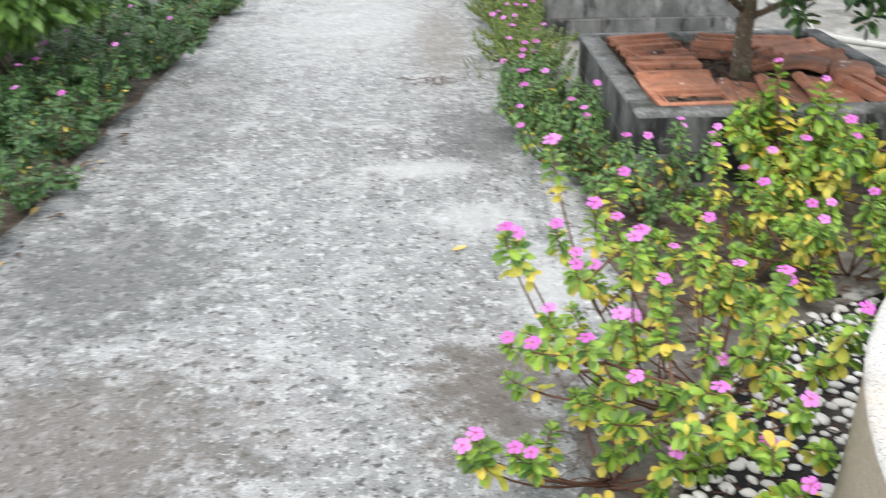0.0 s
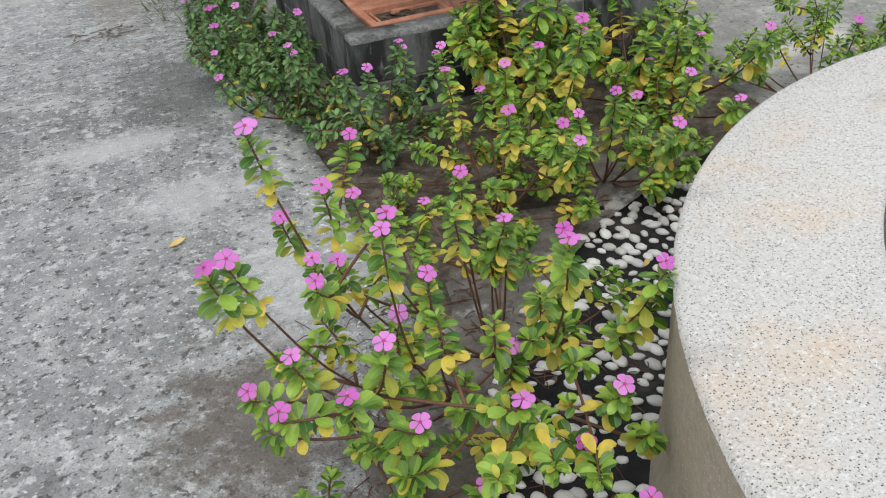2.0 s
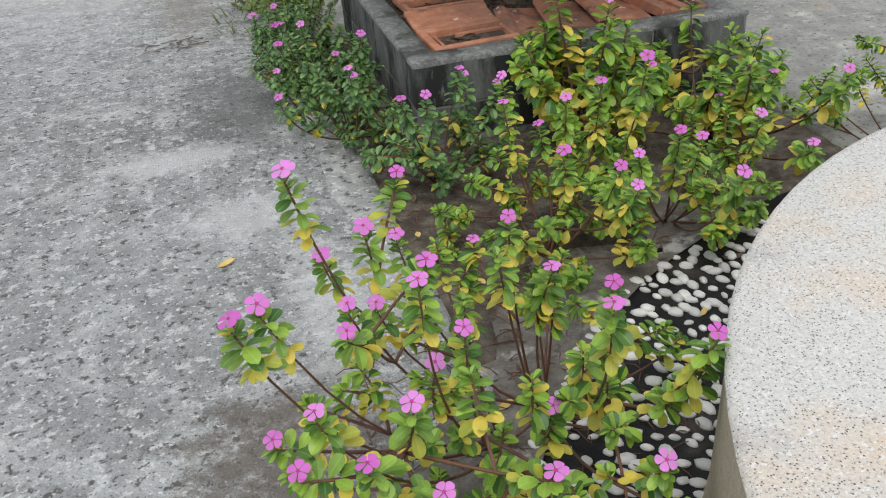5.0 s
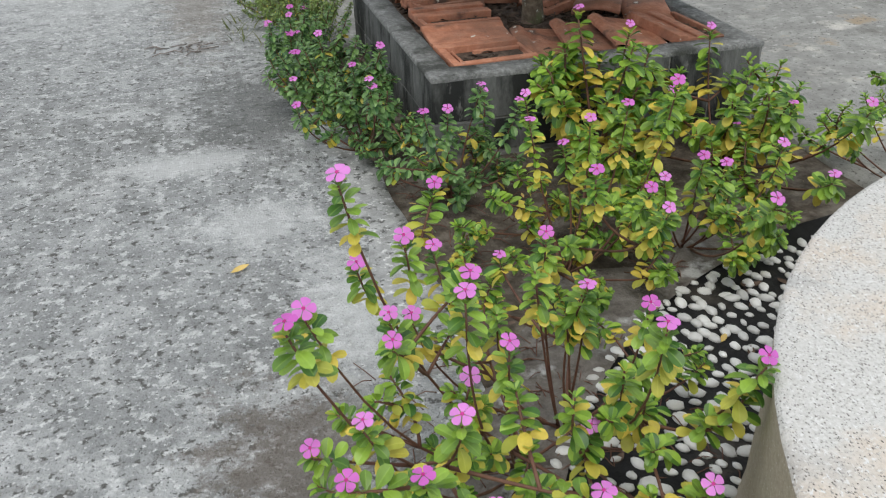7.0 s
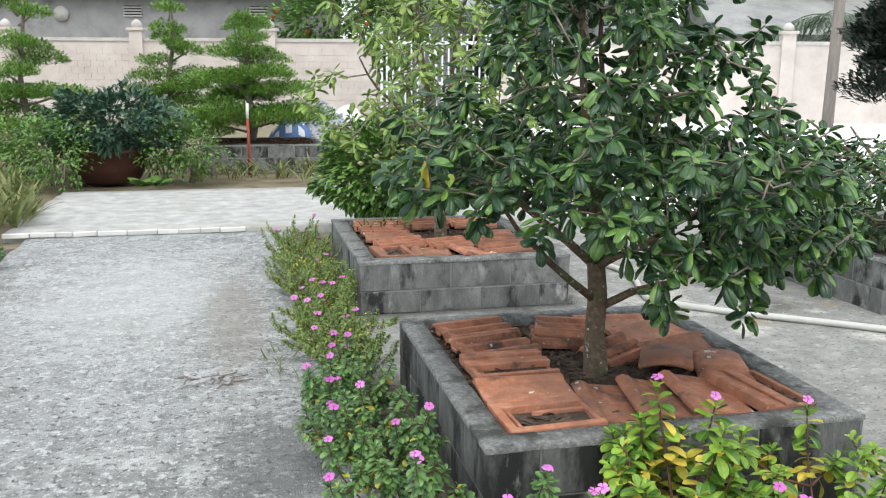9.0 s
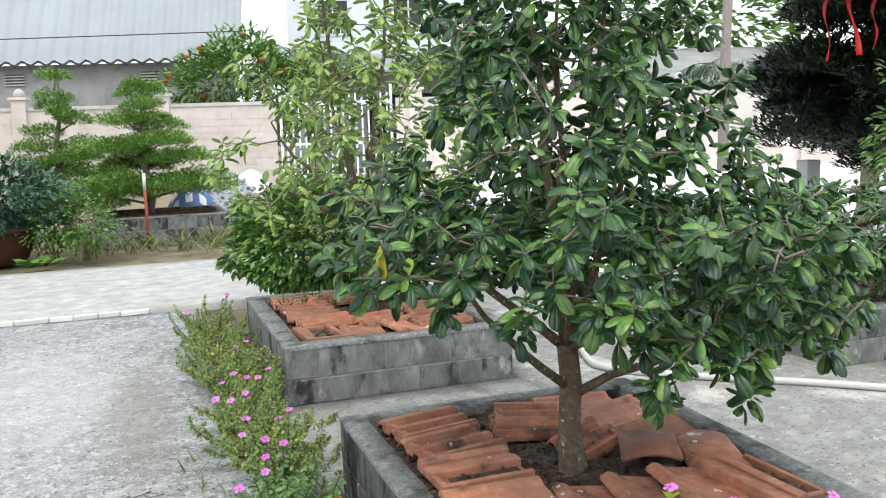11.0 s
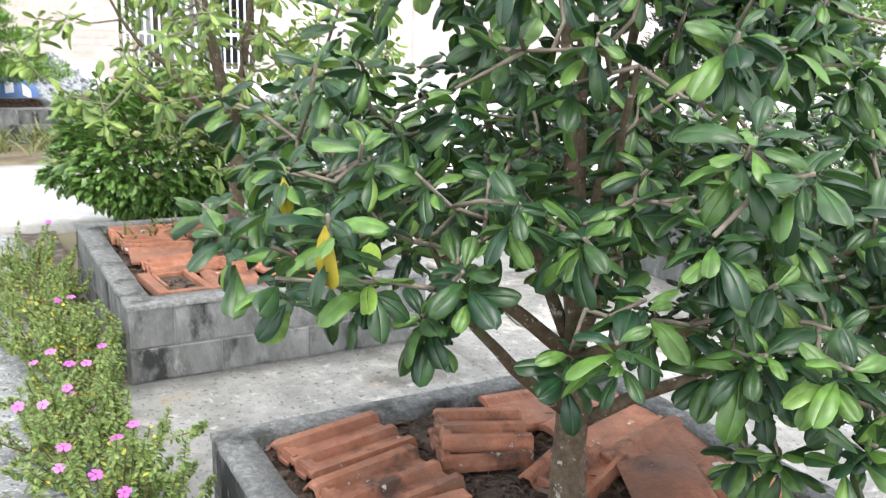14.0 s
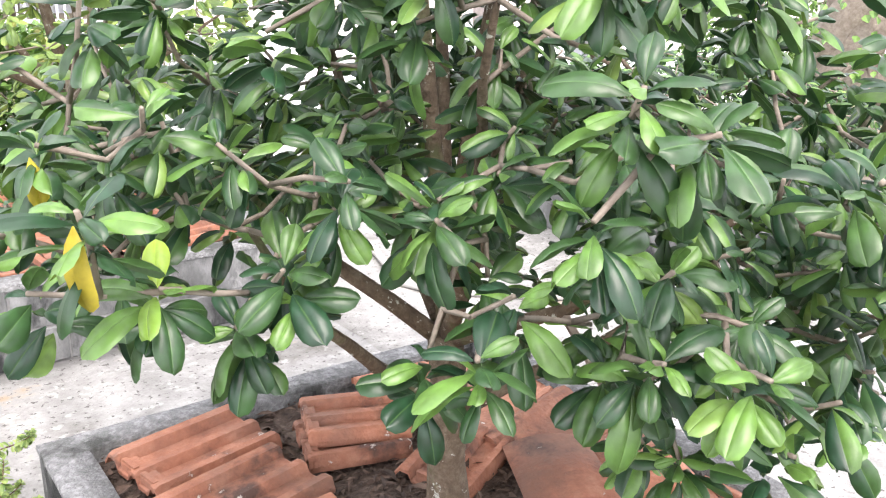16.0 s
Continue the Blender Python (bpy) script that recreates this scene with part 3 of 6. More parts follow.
def lay_pebbles():
    rest = Geo()
    shapes = [([tuple(v.co) for v in me.vertices], [tuple(p.vertices) for p in me.polygons]) for me in PEBBLES]
    count = 0
    for ring in range(12):
        r = 1.44 + ring * 0.041
        n = int(2 * math.pi * r / 0.046)
        for k in range(n):
            a = 2 * math.pi * (k + 0.5 * (ring % 2)) / n + rnd(-0.008, 0.008)
            x, y = POND[0] + (r + rnd(-.012, .012)) * math.cos(a), POND[1] + (r + rnd(-.012, .012)) * math.sin(a)
            if rnd(0, 1) < 0.06:
                continue
            m = pose(x, y, 0.012, rnd(-12, 12), rnd(-12, 12), math.degrees(a) + rnd(-40, 40)) @ Matrix.Scale(rnd(0.7, 1.4), 4)
            i = int(rnd(0, 4.99))
            if math.hypot(x - 1.35, y + 2.70) > 1.83:
                continue
            near = -0.45 < x < 0.95 and -2.2 < y < -0.9
            if near and count < 330:
                part("pebble", PEBBLES[i], mosaic, m=m)
                count += 1
            elif y > -4.2 and x < 2.9:
                rest.scatter(shapes[i], [m])
    part("pebbles", rest.data("pebbles", M_PEBBLES), mosaic, "white pebbles set in black cement", kind="stuff")


def joint_tiles():
    x = -2.84
    k = 0
    while x < -0.75:
        w = rnd(0.12, 0.26)
        me = chamfer_box(round(w, 2), 0.042, 0.042, 0.004)
        if not me.materials:
            me.materials.append(M_CERAMIC)
        part("edge_tile", me, EDGE, m=pose(x + w / 2, 6.03 + rnd(-.008, .008) - 0.012 * (x + 2.8), 0.0, rnd(-3, 3), rnd(-2, 2), rnd(-2, 2)))
        x += w + 0.012
        k += 1


EDGE = thing("trim_slab_edge", (0, 0, 0), "row of broken white tiles edging the raised slab", "edging", kind="structure")


def dirt_patch():
    """Swept earth lying over the path's edge round the mosaic."""
    v, f, n = [], [], 40
    for k in range(n + 1):
        a = radians(108 + 82 * k / n)
        ro = 2.06 + 0.22 * noise.noise((k * 0.3, 1, 0)) + 0.05 * noise.noise((k * 1.3, 5, 0)) - 0.30 * max(0, k / n - 0.75)
        for q in range(7):
            r = 1.80 + (ro - 1.80) * q / 6
            v.append((1.35 + r * math.cos(a), -2.70 + r * math.sin(a), 0.016 - 0.013 * q / 6 + 0.003 * noise.noise((k * .7, q * .7, 2))))
    for k in range(n):
        for q in range(6):
            f.append((k * 7 + q, k * 7 + q + 1, k * 7 + q + 8, k * 7 + q + 7))
    solo("ground_dirt", mesh_data("ground_dirt", v, f, M_DIRT), "thin brown dirt spread over the path's edge", "soil", kind="structure")


dirt_patch()

# ---- planters ----
def planter(name, x0, y0, x1, y1, h, low, t, label, soil=M_MULCH, soil_drop=0.05, stone=M_BLOCK):
    """Two courses of cement blocks with a rendered rim, earth inside."""
    e = thing(name, ((x0 + x1) / 2, (y0 + y1) / 2, 0), label, "planter")
    ex, ey = e.location.x, e.location.y
    core = Geo()
    i = 0.004
    z0 = -0.04
    for a in ((x0 + i, y0 + i, x1 - i, y0 + t - i), (x0 + i, y1 - t + i, x1 - i, y1 - i), (x0 + i, y0 + t - i, x0 + t - i, y1 - t + i), (x1 - t + i, y0 + t - i, x1 - i, y1 - t + i)):
        core.box(a[0] - ex, a[1] - ey, z0, a[2] - ex, a[3] - ey, h - 0.012)
    part("mortar_core", core.data("mortar_core", M_MORTAR, False), e)
    for z, hh, shift in ((0.0, low, 0.0), (low, h - low - 0.010, 0.2)):
        hh2 = hh - 0.006
        for side in range(4):
            L = (x1 - x0) if side < 2 else (y1 - y0 - 2 * t)
            cuts, c = [0.0], 0.39 - shift
            while c < L - 0.08:
                cuts.append(c)
                c += 0.40
            cuts.append(L)
            for a, b in zip(cuts, cuts[1:]):
                ln = b - a - 0.005
                key = (stone.name, round(ln, 3), t, round(hh2, 3))
                if key not in DATA_CACHE:
                    DATA_CACHE[key] = chamfer_box(ln, t, hh2, 0.004).copy()
                    DATA_CACHE[key].materials.append(stone)
                me = DATA_CACHE[key]
                mid = (a + b) / 2
                if side == 0:
                    p = (x0 + mid, y0 + t / 2, 0)
                elif side == 1:
                    p = (x0 + mid, y1 - t / 2, 0)
                elif side == 2:
                    p = (x0 + t / 2, y0 + t + mid, 90)
                else:
                    p = (x1 - t / 2, y0 + t + mid, 90)
                part("block", me, e, m=pose(p[0] - ex + rnd(-.002, .002), p[1] - ey + rnd(-.002, .002), z + 0.003, 0, 0, p[2]))
    v, f = [], []
    n = 26
    loop = []
    for k in range(n):
        loop.append((x0 + (x1 - x0) * k / n, y0, 1, 0))
    for k in range(n):
        loop.append((x1, y0 + (y1 - y0) * k / n, 0, 1))
    for k in range(n):
        loop.append((x1 - (x1 - x0) * k / n, y1, 1, 0))
    for k in range(n):
        loop.append((x0, y1 - (y1 - y0) * k / n, 0, 1))
    for x, y, _, _ in loop:
        ix, iy = min(max(x, x0 + t), x1 - t), min(max(y, y0 + t), y1 - t)
        w = 0.004 * noise.noise((x * 9, y * 9, 4))
        w2 = 0.005 * noise.noise((x * 9, y * 9, 8))
        top = h + 0.003 * noise.noise((x * 7, y * 7, 0))
        ox, oy = x + (x - ex) * 0.003, y + (y - ey) * 0.003
        v += [(ox - ex, oy - ey, h - 0.022 + w), (ox - ex, oy - ey, top - 0.004), (x + (ix - x) * 0.06 - ex, y + (iy - y) * 0.06 - ey, top),
              (ix + w2 - ex, iy + w2 - ey, top), (ix + w2 - ex, iy + w2 - ey, h - 0.10)]
    N = len(loop)
    for k in range(N):
        a, b = 5 * k, 5 * ((k + 1) % N)
        for q in range(4):
            f.append((a + q, b + q, b + q + 1, a + q + 1))
    part("rim", mesh_data("rim", v, f, M_RIM), e, "grey cement rim worn along its edges")
    nx, ny = 34, 34
    v = []
    for j in range(ny + 1):
        for k in range(nx + 1):
            x, y = x0 + t + (x1 - x0 - 2 * t) * k / nx, y0 + t + (y1 - y0 - 2 * t) * j / ny
            v.append((x - ex, y - ey, h - soil_drop + 0.02 * noise.noise((x * 5, y * 5, 1)) + 0.008 * noise.noise((x * 22, y * 22, 1))))
    f = [(j * (nx + 1) + k, j * (nx + 1) + k + 1, (j + 1) * (nx + 1) + k + 1, (j + 1) * (nx + 1) + k) for j in range(ny) for k in range(nx)]
    part("earth", mesh_data("earth", v, f, soil), e, "dark earth under dry leaves")
    chips = Geo()
    shape = leaf_shape(0.052, 0.012, 3, 0.5, 0.35)
    ms = []
    for _ in range(int(1300 * (x1 - x0) * (y1 - y0))):
        x, y = rnd(x0 + t + .01, x1 - t - .01), rnd(y0 + t + .01, y1 - t - .01)
        ms.append(pose(x - ex, y - ey, h - soil_drop + 0.012 + 0.02 * noise.noise((x * 5, y * 5, 1)), rnd(-40, 40), rnd(-25, 25), rnd(0, 360)) @ Matrix.Scale(rnd(0.5, 1.3), 4))
    chips.scatter(shape, ms)
    part("leaf_litter", chips.data("leaf_litter", M_CHIP), e, "dry brown leaf litter", kind="stuff")
    return e


HA, HB = 0.33, 0.345
planter("block_planter", 0.0, 0.0, 1.41, 1.56, HA, 0.14, 0.10, "grey cement block planter with a stained rendered rim", stone=M_BLOCK_OLD)
planter("block_planter", -0.02, 2.82, 1.38, 4.50, HB, 0.15, 0.11, "grey cement block planter filled with clay tiles")
planter("block_planter", 3.25, 2.15, 4.9, 3.8, 0.36, 0.16, 0.11, "low block planter holding a bushy tree")
planter("block_planter", -1.25, 11.3, 0.6, 12.9, 0.39, 0.19, 0.12, "dark stained block planter with red soil", M_REDSOIL, 0.02)


# ---- clay tiles ----
TL, TW = 0.358, 0.246


def ribbed_tile():
    prof = [(0, .004), (.012, .02), (.032, .02), (.045, .006), (.085, .006), (.098, .019), (.118, .019), (.131, .006), (.175, .006), (.188, .021), (.215, .021), (.235, .005)]
    prof = [(y * TW / .235, z) for y, z in prof]
    xs = [0, .01, TL - .01, TL]
    v, f = [], []
    for x, d in zip(xs, (.006, 0, 0, .006)):
        for y, z in prof:
            v.append((x - TL / 2, y - TW / 2, z * 1.7 + 0.008 - d + 0.0015 * noise.noise((x * 20, y * 30, 0))))
        for y, z in prof:
            v.append((x - TL / 2, y - TW / 2, z * 1.7 - 0.008))
    n = len(prof)
    for i in range(len(xs) - 1):
        a, b = i * 2 * n, (i + 1) * 2 * n
        for k in range(n - 1):
            f += [(a + k, a + k + 1, b + k + 1, b + k), (a + n + k, b + n + k, b + n + k + 1, a + n + k + 1)]
        f += [(a, b, b + n, a + n), (a + n - 1, a + 2 * n - 1, b + 2 * n - 1, b + n - 1)]
    for a in (0, (len(xs) - 1) * 2 * n):
        for k in range(n - 1):
            f.append((a + k, a + n + k, a + n + k + 1, a + k + 1) if a == 0 else (a + k, a + k + 1, a + n + k + 1, a + n + k))
    g = Geo().add(v, f)
    for y in (.058, .145):
        g.box(-TL / 2 + .005, y - TW / 2 - .03, .014, -TL / 2 + .045, y - TW / 2 + .028, .036)
        g.box(-TL / 2 + .006, y - TW / 2 - .03, .036, -TL / 2 + .020, y - TW / 2 + .028, .044)
    return g.data("clay_tile", M_TILE, False)


def eased(g, width=0.0025):
    """A tile's mesh with its corners worn."""
    bm = bmesh.new()
    vs = [bm.verts.new(v) for v in g.v]
    for f in g.f:
        bm.faces.new([vs[i] for i in f])
    bmesh.ops.bevel(bm, geom=bm.edges[:], offset=width, segments=1, affect="EDGES", clamp_overlap=True)
    me = bpy.data.meshes.new("clay_tile")
    bm.to_mesh(me)
    bm.free()
    me.materials.append(M_TILE)
    return me


def frame_tile():
    """A tile lying face down: a hollow back with raised rims and a bar."""
    g = Geo()
    L, W = TL / 2, TW / 2
    g.box(-L, -W, 0, L, W, 0.009)
    g.box(-L, -W, .004, L, -W + .034, .036)
    g.box(-L, W - .050, .004, L - .01, W, .040)
    g.box(-L, -W + .030, .004, -L + .032, W - .045, .037)
    g.box(L - .018, -W + .030, .004, L, W - .045, .028)
    g.box(-L + .14, W - .085, .004, L - .018, W - .068, .026)
    g.box(-L + .046, -W + .05, .004, -L + .058, W - .07, .030)
    return eased(g)


def slot_tile():
    """A tile lying face down with two broad ribs and a deep channel at one side."""
    g = Geo()
    L, W = TL / 2, TW / 2
    g.box(-L, -W, 0, L, W, 0.009)
    g.box(-L, -W, .004, L, -W + .024, .034)
    g.box(-L, -W + .105, .004, L, -W + .155, .040)
    g.box(-L, -W + .148, .002, L, W - .042, .030)
    g.box(-L, W - .046, .004, L, W, .042)
    g.box(-L, -W + .02, .004, -L + .022, -W + .11, .032)
    return eased(g)


def smooth_tile():
    """A pan tile with a flat field and one rolled edge."""
    prof = [(0, .006), (.010, .016), (.022, .016), (.034, .007), (.10, .009), (.17, .012), (.19, .024), (.212, .026), (.235, .010)]
    prof = [(y * TW / .235, z) for y, z in prof]
    v, f = [], []
    n = len(prof)
    for x in (0, .02, TL - .02, TL):
        for y, z in prof:
            v.append((x - TL / 2, y - TW / 2, z + .008 + 0.002 * noise.noise((x * 9, y * 9, 5))))
        for y, z in prof:
            v.append((x - TL / 2, y - TW / 2, z * .4))
    for i in range(3):
        a, b = i * 2 * n, (i + 1) * 2 * n
        for k in range(n - 1):
            f += [(a + k, a + k + 1, b + k + 1, b + k), (a + n + k, b + n + k, b + n + k + 1, a + n + k + 1)]
        f += [(a, b, b + n, a + n), (a + n - 1, a + 2 * n - 1, b + 2 * n - 1, b + n - 1)]
    for a in (0, 6 * n):
        for k in range(n - 1):
            f.append((a + k, a + n + k, a + n + k + 1, a + k + 1))
    return mesh_data("clay_tile", v, f, M_TILE, smooth=False)


def barrel_tile():
    v, f = [], []
    n = 10
    for x in (-.15, .15):
        for r in (0.26, 0.246):
            for k in range(n + 1):
                a = radians(65 + 50 * k / n)
                v.append((x, r * math.cos(a), r * math.sin(a) - 0.225))
    m = n + 1
    for k in range(n):
        f += [(k, k + 1, 2 * m + k + 1, 2 * m + k), (m + k, 3 * m + k, 3 * m + k + 1, m + k + 1), (k, m + k, m + k + 1, k + 1), (2 * m + k, 2 * m + k + 1, 3 * m + k + 1, 3 * m + k)]
    f += [(0, 2 * m, 3 * m, m), (n, m + n, 3 * m + n, 2 * m + n)]
    return mesh_data("clay_tile", v, f, M_TILE)


RIB, FRAME, SLOT, SMOOTH, BARREL = ribbed_tile(), frame_tile(), slot_tile(), smooth_tile(), barrel_tile()


HALF = RIB.copy()
HALF.transform(Matrix.Diagonal((0.76, 0.85, 1.0, 1.0)))


def lay_tiles(rows, z, group):
    for kind, x, y, dz, rx, ry, rz in rows:
        me, text = {"r": (RIB, "ribbed orange clay roof tile lying in the planter"), "f": (FRAME, "clay roof tile lying face down, back hollow"), "h": (HALF, "broken half of a ribbed clay roof tile"), "g": (SLOT, "clay roof tile lying face down, one side open"),
                    "s": (SMOOTH, "smooth orange clay roof tile, slightly stained"), "b": (BARREL, "curved brown clay ridge tile")}[kind]
        ob = solo("clay_tile", me, text, "roof tile", group, m=pose(x, y, z + dz, rx, ry, rz))
        if kind in "fg":
            y0, y1 = (-TW / 2 + .036, TW / 2 - .052) if kind == "f" else (-TW / 2 + .026, -TW / 2 + .103)
            dirt = Geo().box(-TL / 2 + .06, y0, .006, TL / 2 - .022, y1, .012)
            dirt.scatter(leaf_shape(0.05, 0.016, 3, 0.5, 0.3), [pose(rnd(-.11, .10), rnd(y0 + .02, y1 - .02), .016, rnd(-30, 30), rnd(-15, 10), rnd(0, 360)) for _ in range(26)], 1)
            part("debris", dirt.data("debris", [M_MULCH, M_CHIP], False), ob, "wet dirt and dead leaves in the hollow", kind="stuff")


lay_tiles([
    ("r", 0.325, 1.330, -.030, 2, 0, 12), ("r", 0.335, 1.065, -.026, 3, 1, 15), ("g", 0.325, 0.800, -.030, 2, 1, 4), ("s", 0.300, 0.510, -.022, 2, 0, -2),
    ("f", 0.292, 0.235, -.030, 1, 0, 3),
    ("h", 0.690, 1.175, -.040, 3, 1, -15), ("h", 0.725, 1.220, -.008, 3, 1, -20), ("s", 1.03, 1.335, -.038, 2, 1, -3),
    ("s", 1.12, 1.130, -.028, 3, -2, 17), ("s", 1.165, 0.900, -.034, 4, -3, 12), ("h", 0.865, 0.945, -.044, 6, -6, 24),
    ("b", 0.99, 0.70, .000, -3, 2, 62), ("b", 1.185, 0.60, -.018, -2, -3, 72),
    ("s", 0.590, 0.345, -.040, 3, -2, 80), ("s", 0.770, 0.330, -.026, 7, -1, 80), ("s", 0.955, 0.315, -.018, 8, -2, 85), ("g", 1.175, 0.300, -.022, 5, -2, 98)], HA, "clay tiles on the planter beds")
lay_tiles([
    ("r", 0.30, 4.18, -.03, 2, 1, -4), ("r", 0.31, 3.93, -.025, 1, 2, 2), ("s", 0.32, 3.68, -.03, 1, 2, -6), ("r", 0.35, 3.45, -.028, 1, -2, 4),
    ("f", 0.24, 3.12, -.03, 1, 0, 95), ("s", 0.50, 3.10, -.025, -3, 2, 84), ("r", 0.66, 4.15, -.02, 3, 1, 8), ("r", 0.68, 3.35, -.024, 2, 1, 20),
    ("r", 1.02, 3.14, -.026, 1, -3, 4), ("r", 1.06, 3.40, -.022, 2, 2, -6), ("s", 1.08, 3.66, -.03, 1, 1, 3), ("r", 1.05, 4.15, -.026, 1, 2, 6), ("s", 0.78, 3.08, -.02, 5, 2, 96)], HB, "clay tiles on the planter beds")


# ---- trees ----
def profile(table, z):
    for (za, ra), (zb, rb) in zip(table, table[1:]):
        if za <= z <= zb:
            return ra + (rb - ra) * (z - za) / (zb - za)
    return 0.0


def whorl_tree(name, base, fork_z, trunk_r, limbs, crown, whorls, leaf_l, leaf_w, fol, fol_one, label, singles, seed, per=(7, 11), lean=(0, 0), droop=0.35, squash=(1, 1), gap=0.8, clear=1.0, floor=None, thin=9.0, hubs=(), young=(), flat=None):
    """A small tree whose leaves stand in whorls at the twig ends. limbs: (azimuth, reach, top z, start z); crown: (z, radius) rows."""
    global RNG
    keep, RNG = RNG, np.random.default_rng(seed)
    e = thing(name, base, label, "tree")
    b = Vector(base)
    trunk = Geo()
    top = Vector((lean[0], lean[1], fork_z - b.z))
    tp = [Vector((0, 0, -0.06)), Vector((0.004, 0, 0.0)), Vector((-0.006, 0.004, top.z * 0.35)), Vector((lean[0] * .6 + 0.008, lean[1] * .6, top.z * 0.7)), top]
    trunk.tube(tp, [trunk_r * 1.45, trunk_r * 1.25, trunk_r, trunk_r * 0.95, trunk_r * 0.9], 12)
    part("trunk", trunk.data("trunk", M_BARK), e, "mottled brown bark with pale lichen spots")
    branches, nodes = [], []
    for az, reach, zt, zs in limbs:
        a = radians(az)
        s = Vector((lean[0] * .8, lean[1] * .8, zs - b.z))
        t = Vector((reach * math.cos(a), reach * math.sin(a), zt - b.z))
        pts = []
        for i in range(7):
            u = i / 6
            p = s.lerp(t, u)
            out = math.sin(u * math.pi) * reach * 0.16
            p += Vector((out * math.cos(a) * .6, out * math.sin(a) * .6, out * (0.1 if zt > 1 else 0.5))) + Vector((rnd(-.02, .02), rnd(-.02, .02), rnd(-.015, .015)))
            pts.append(p)
        pts[0] = s
        g = Geo()
        r0 = trunk_r * (0.42 + 0.12 * rnd(0, 1))
        g.tube(pts, [r0 * (1 - 0.72 * i / 6) for i in range(7)], 8)
        branches.append(g)
        for i in range(1, 7):
            nodes.append((pts[i], len(branches) - 1, r0 * (1 - 0.72 * i / 6)))
    tips = []
    zmin, zmax = crown[0][0], crown[-1][0]
    tries = 0
    grid = {}
    cell = leaf_l * gap
    for h in hubs:
        p = Vector(h) - b
        grid.setdefault(tuple(int(math.floor(t / cell)) for t in p), []).append(p)
        tips.append(p)
    while len(tips) < whorls and tries < whorls * 60:
        tries += 1
        z = rnd(zmin, zmax)
        rmax = profile(crown, z)
        a = rnd(0, 2 * math.pi)
        if floor and z < floor[0] + floor[1] * math.cos(a - floor[2]):
            continue
        depth = rnd(0, 1) ** 1.7
        rr = rmax * (1 - (0.80 if z > clear else 0.36) * depth) * min(1.04, 0.92 + 0.36 * noise.noise((math.cos(a) * 1.9, math.sin(a) * 1.9, z * 2.6 + seed)))
        if rnd(0, 1) > rmax / max(r for _, r in crown) * (1.0 if z < thin else 0.24):
            continue
        p = Vector((rr * math.cos(a) * squash[0], rr * math.sin(a) * squash[1], z - b.z))
        if flat and p.x * math.cos(flat[0]) + p.y * math.sin(flat[0]) > flat[1]:
            continue
        key = tuple(int(math.floor(t / cell)) for t in p)
        if any((p - q).length < cell for dx in (-1, 0, 1) for dy in (-1, 0, 1) for dz in (-1, 0, 1) for q in grid.get((key[0] + dx, key[1] + dy, key[2] + dz), ())):
            continue
        grid.setdefault(key, []).append(p)
        tips.append(p)
    tips.sort(key=lambda p: min((nd[0] - p).length for nd in nodes))
    linked = []
    for p in tips:
        near = min(nodes, key=lambda nd: (nd[0] - p).length + 0.35 * max(0, nd[0].z - p.z))
        mid = near[0].lerp(p, 0.55) + Vector((rnd(-.02, .02), rnd(-.02, .02), rnd(-.03, .01)))
        r = min(near[2] * 0.75, 0.010)
        branches[near[1]].tube([near[0], mid, p], [max(r, .0045), max(r * .8, .004), .0035], 5, 1)
        nodes.append((mid, near[1], max(r * .8, .004)))
        if (p - near[0]).length > 0.12:
            nodes.append((near[0].lerp(p, 0.8), near[1], max(r * .7, .004)))
        linked.append((p, near))
    shape_set = [broad_leaf(leaf_l, leaf_w, 6, f, c, w, wv) for f, c, w, wv in ((.30, .22, .66, .04), (.42, .34, .62, .05), (.20, .12, .70, .07), (.36, .46, .66, .05))]
    leaf_datas = [crease(mesh_data("leaf", v, f, fol_one), 5) for v, f in shape_set] if singles else []
    pale_datas = [crease(mesh_data("leaf", v, f, F_YOUNG), 5) for v, f in shape_set] if young else []
    mats_by = []
    for p, (nd, bi, r) in linked:
        out = Vector((p.x, p.y, 0)).normalized()
        axis = (out * 0.5 + Vector((rnd(-.4, .4), rnd(-.4, .4), rnd(0.45, 1.0)))).normalized()
        s = axis.cross(Vector((0.1, 0.2, 1))).normalized()
        t = axis.cross(s)
        n = int(rnd(per[0], per[1] + .99)) + (4 if any((p + b - Vector(h)).length < 0.001 for h in hubs) else 0)
        a0 = rnd(0, 6.28)
        fresh = any((p + b - Vector(hubs[h])).length < 0.001 for h in young)
        for k in range(n):
            ang = a0 + k * 2.4
            spread = radians(rnd(30, 72) + 52 * (k / n))
            d = axis * math.cos(spread) + (s * math.cos(ang) + t * math.sin(ang)) * math.sin(spread)
            d.z -= droop * (0.1 + 1.1 * k / n) * rnd(0.6, 1.4)
            q = p - axis * (0.065 * k / n)
            size = rnd(0.6, 1.14) * (0.68 if k < 2 else 1)
            mats_by.append((place(q, d, rnd(-.75, .75), size), int(rnd(0, 3.99)), fresh and 1 < k < 4))
    order = sorted(range(len(mats_by)), key=lambda i: (mats_by[i][0].translation + b - Vector((-0.2, -0.4, 1.2))).length)
    chosen = set(order[:singles])
    for i, g in enumerate(branches):
        part("branch", g.data("branch", [M_BARK, M_TWIG]), e, "brown branch with grey twigs" if i == 0 else "")
    allrest = Geo()
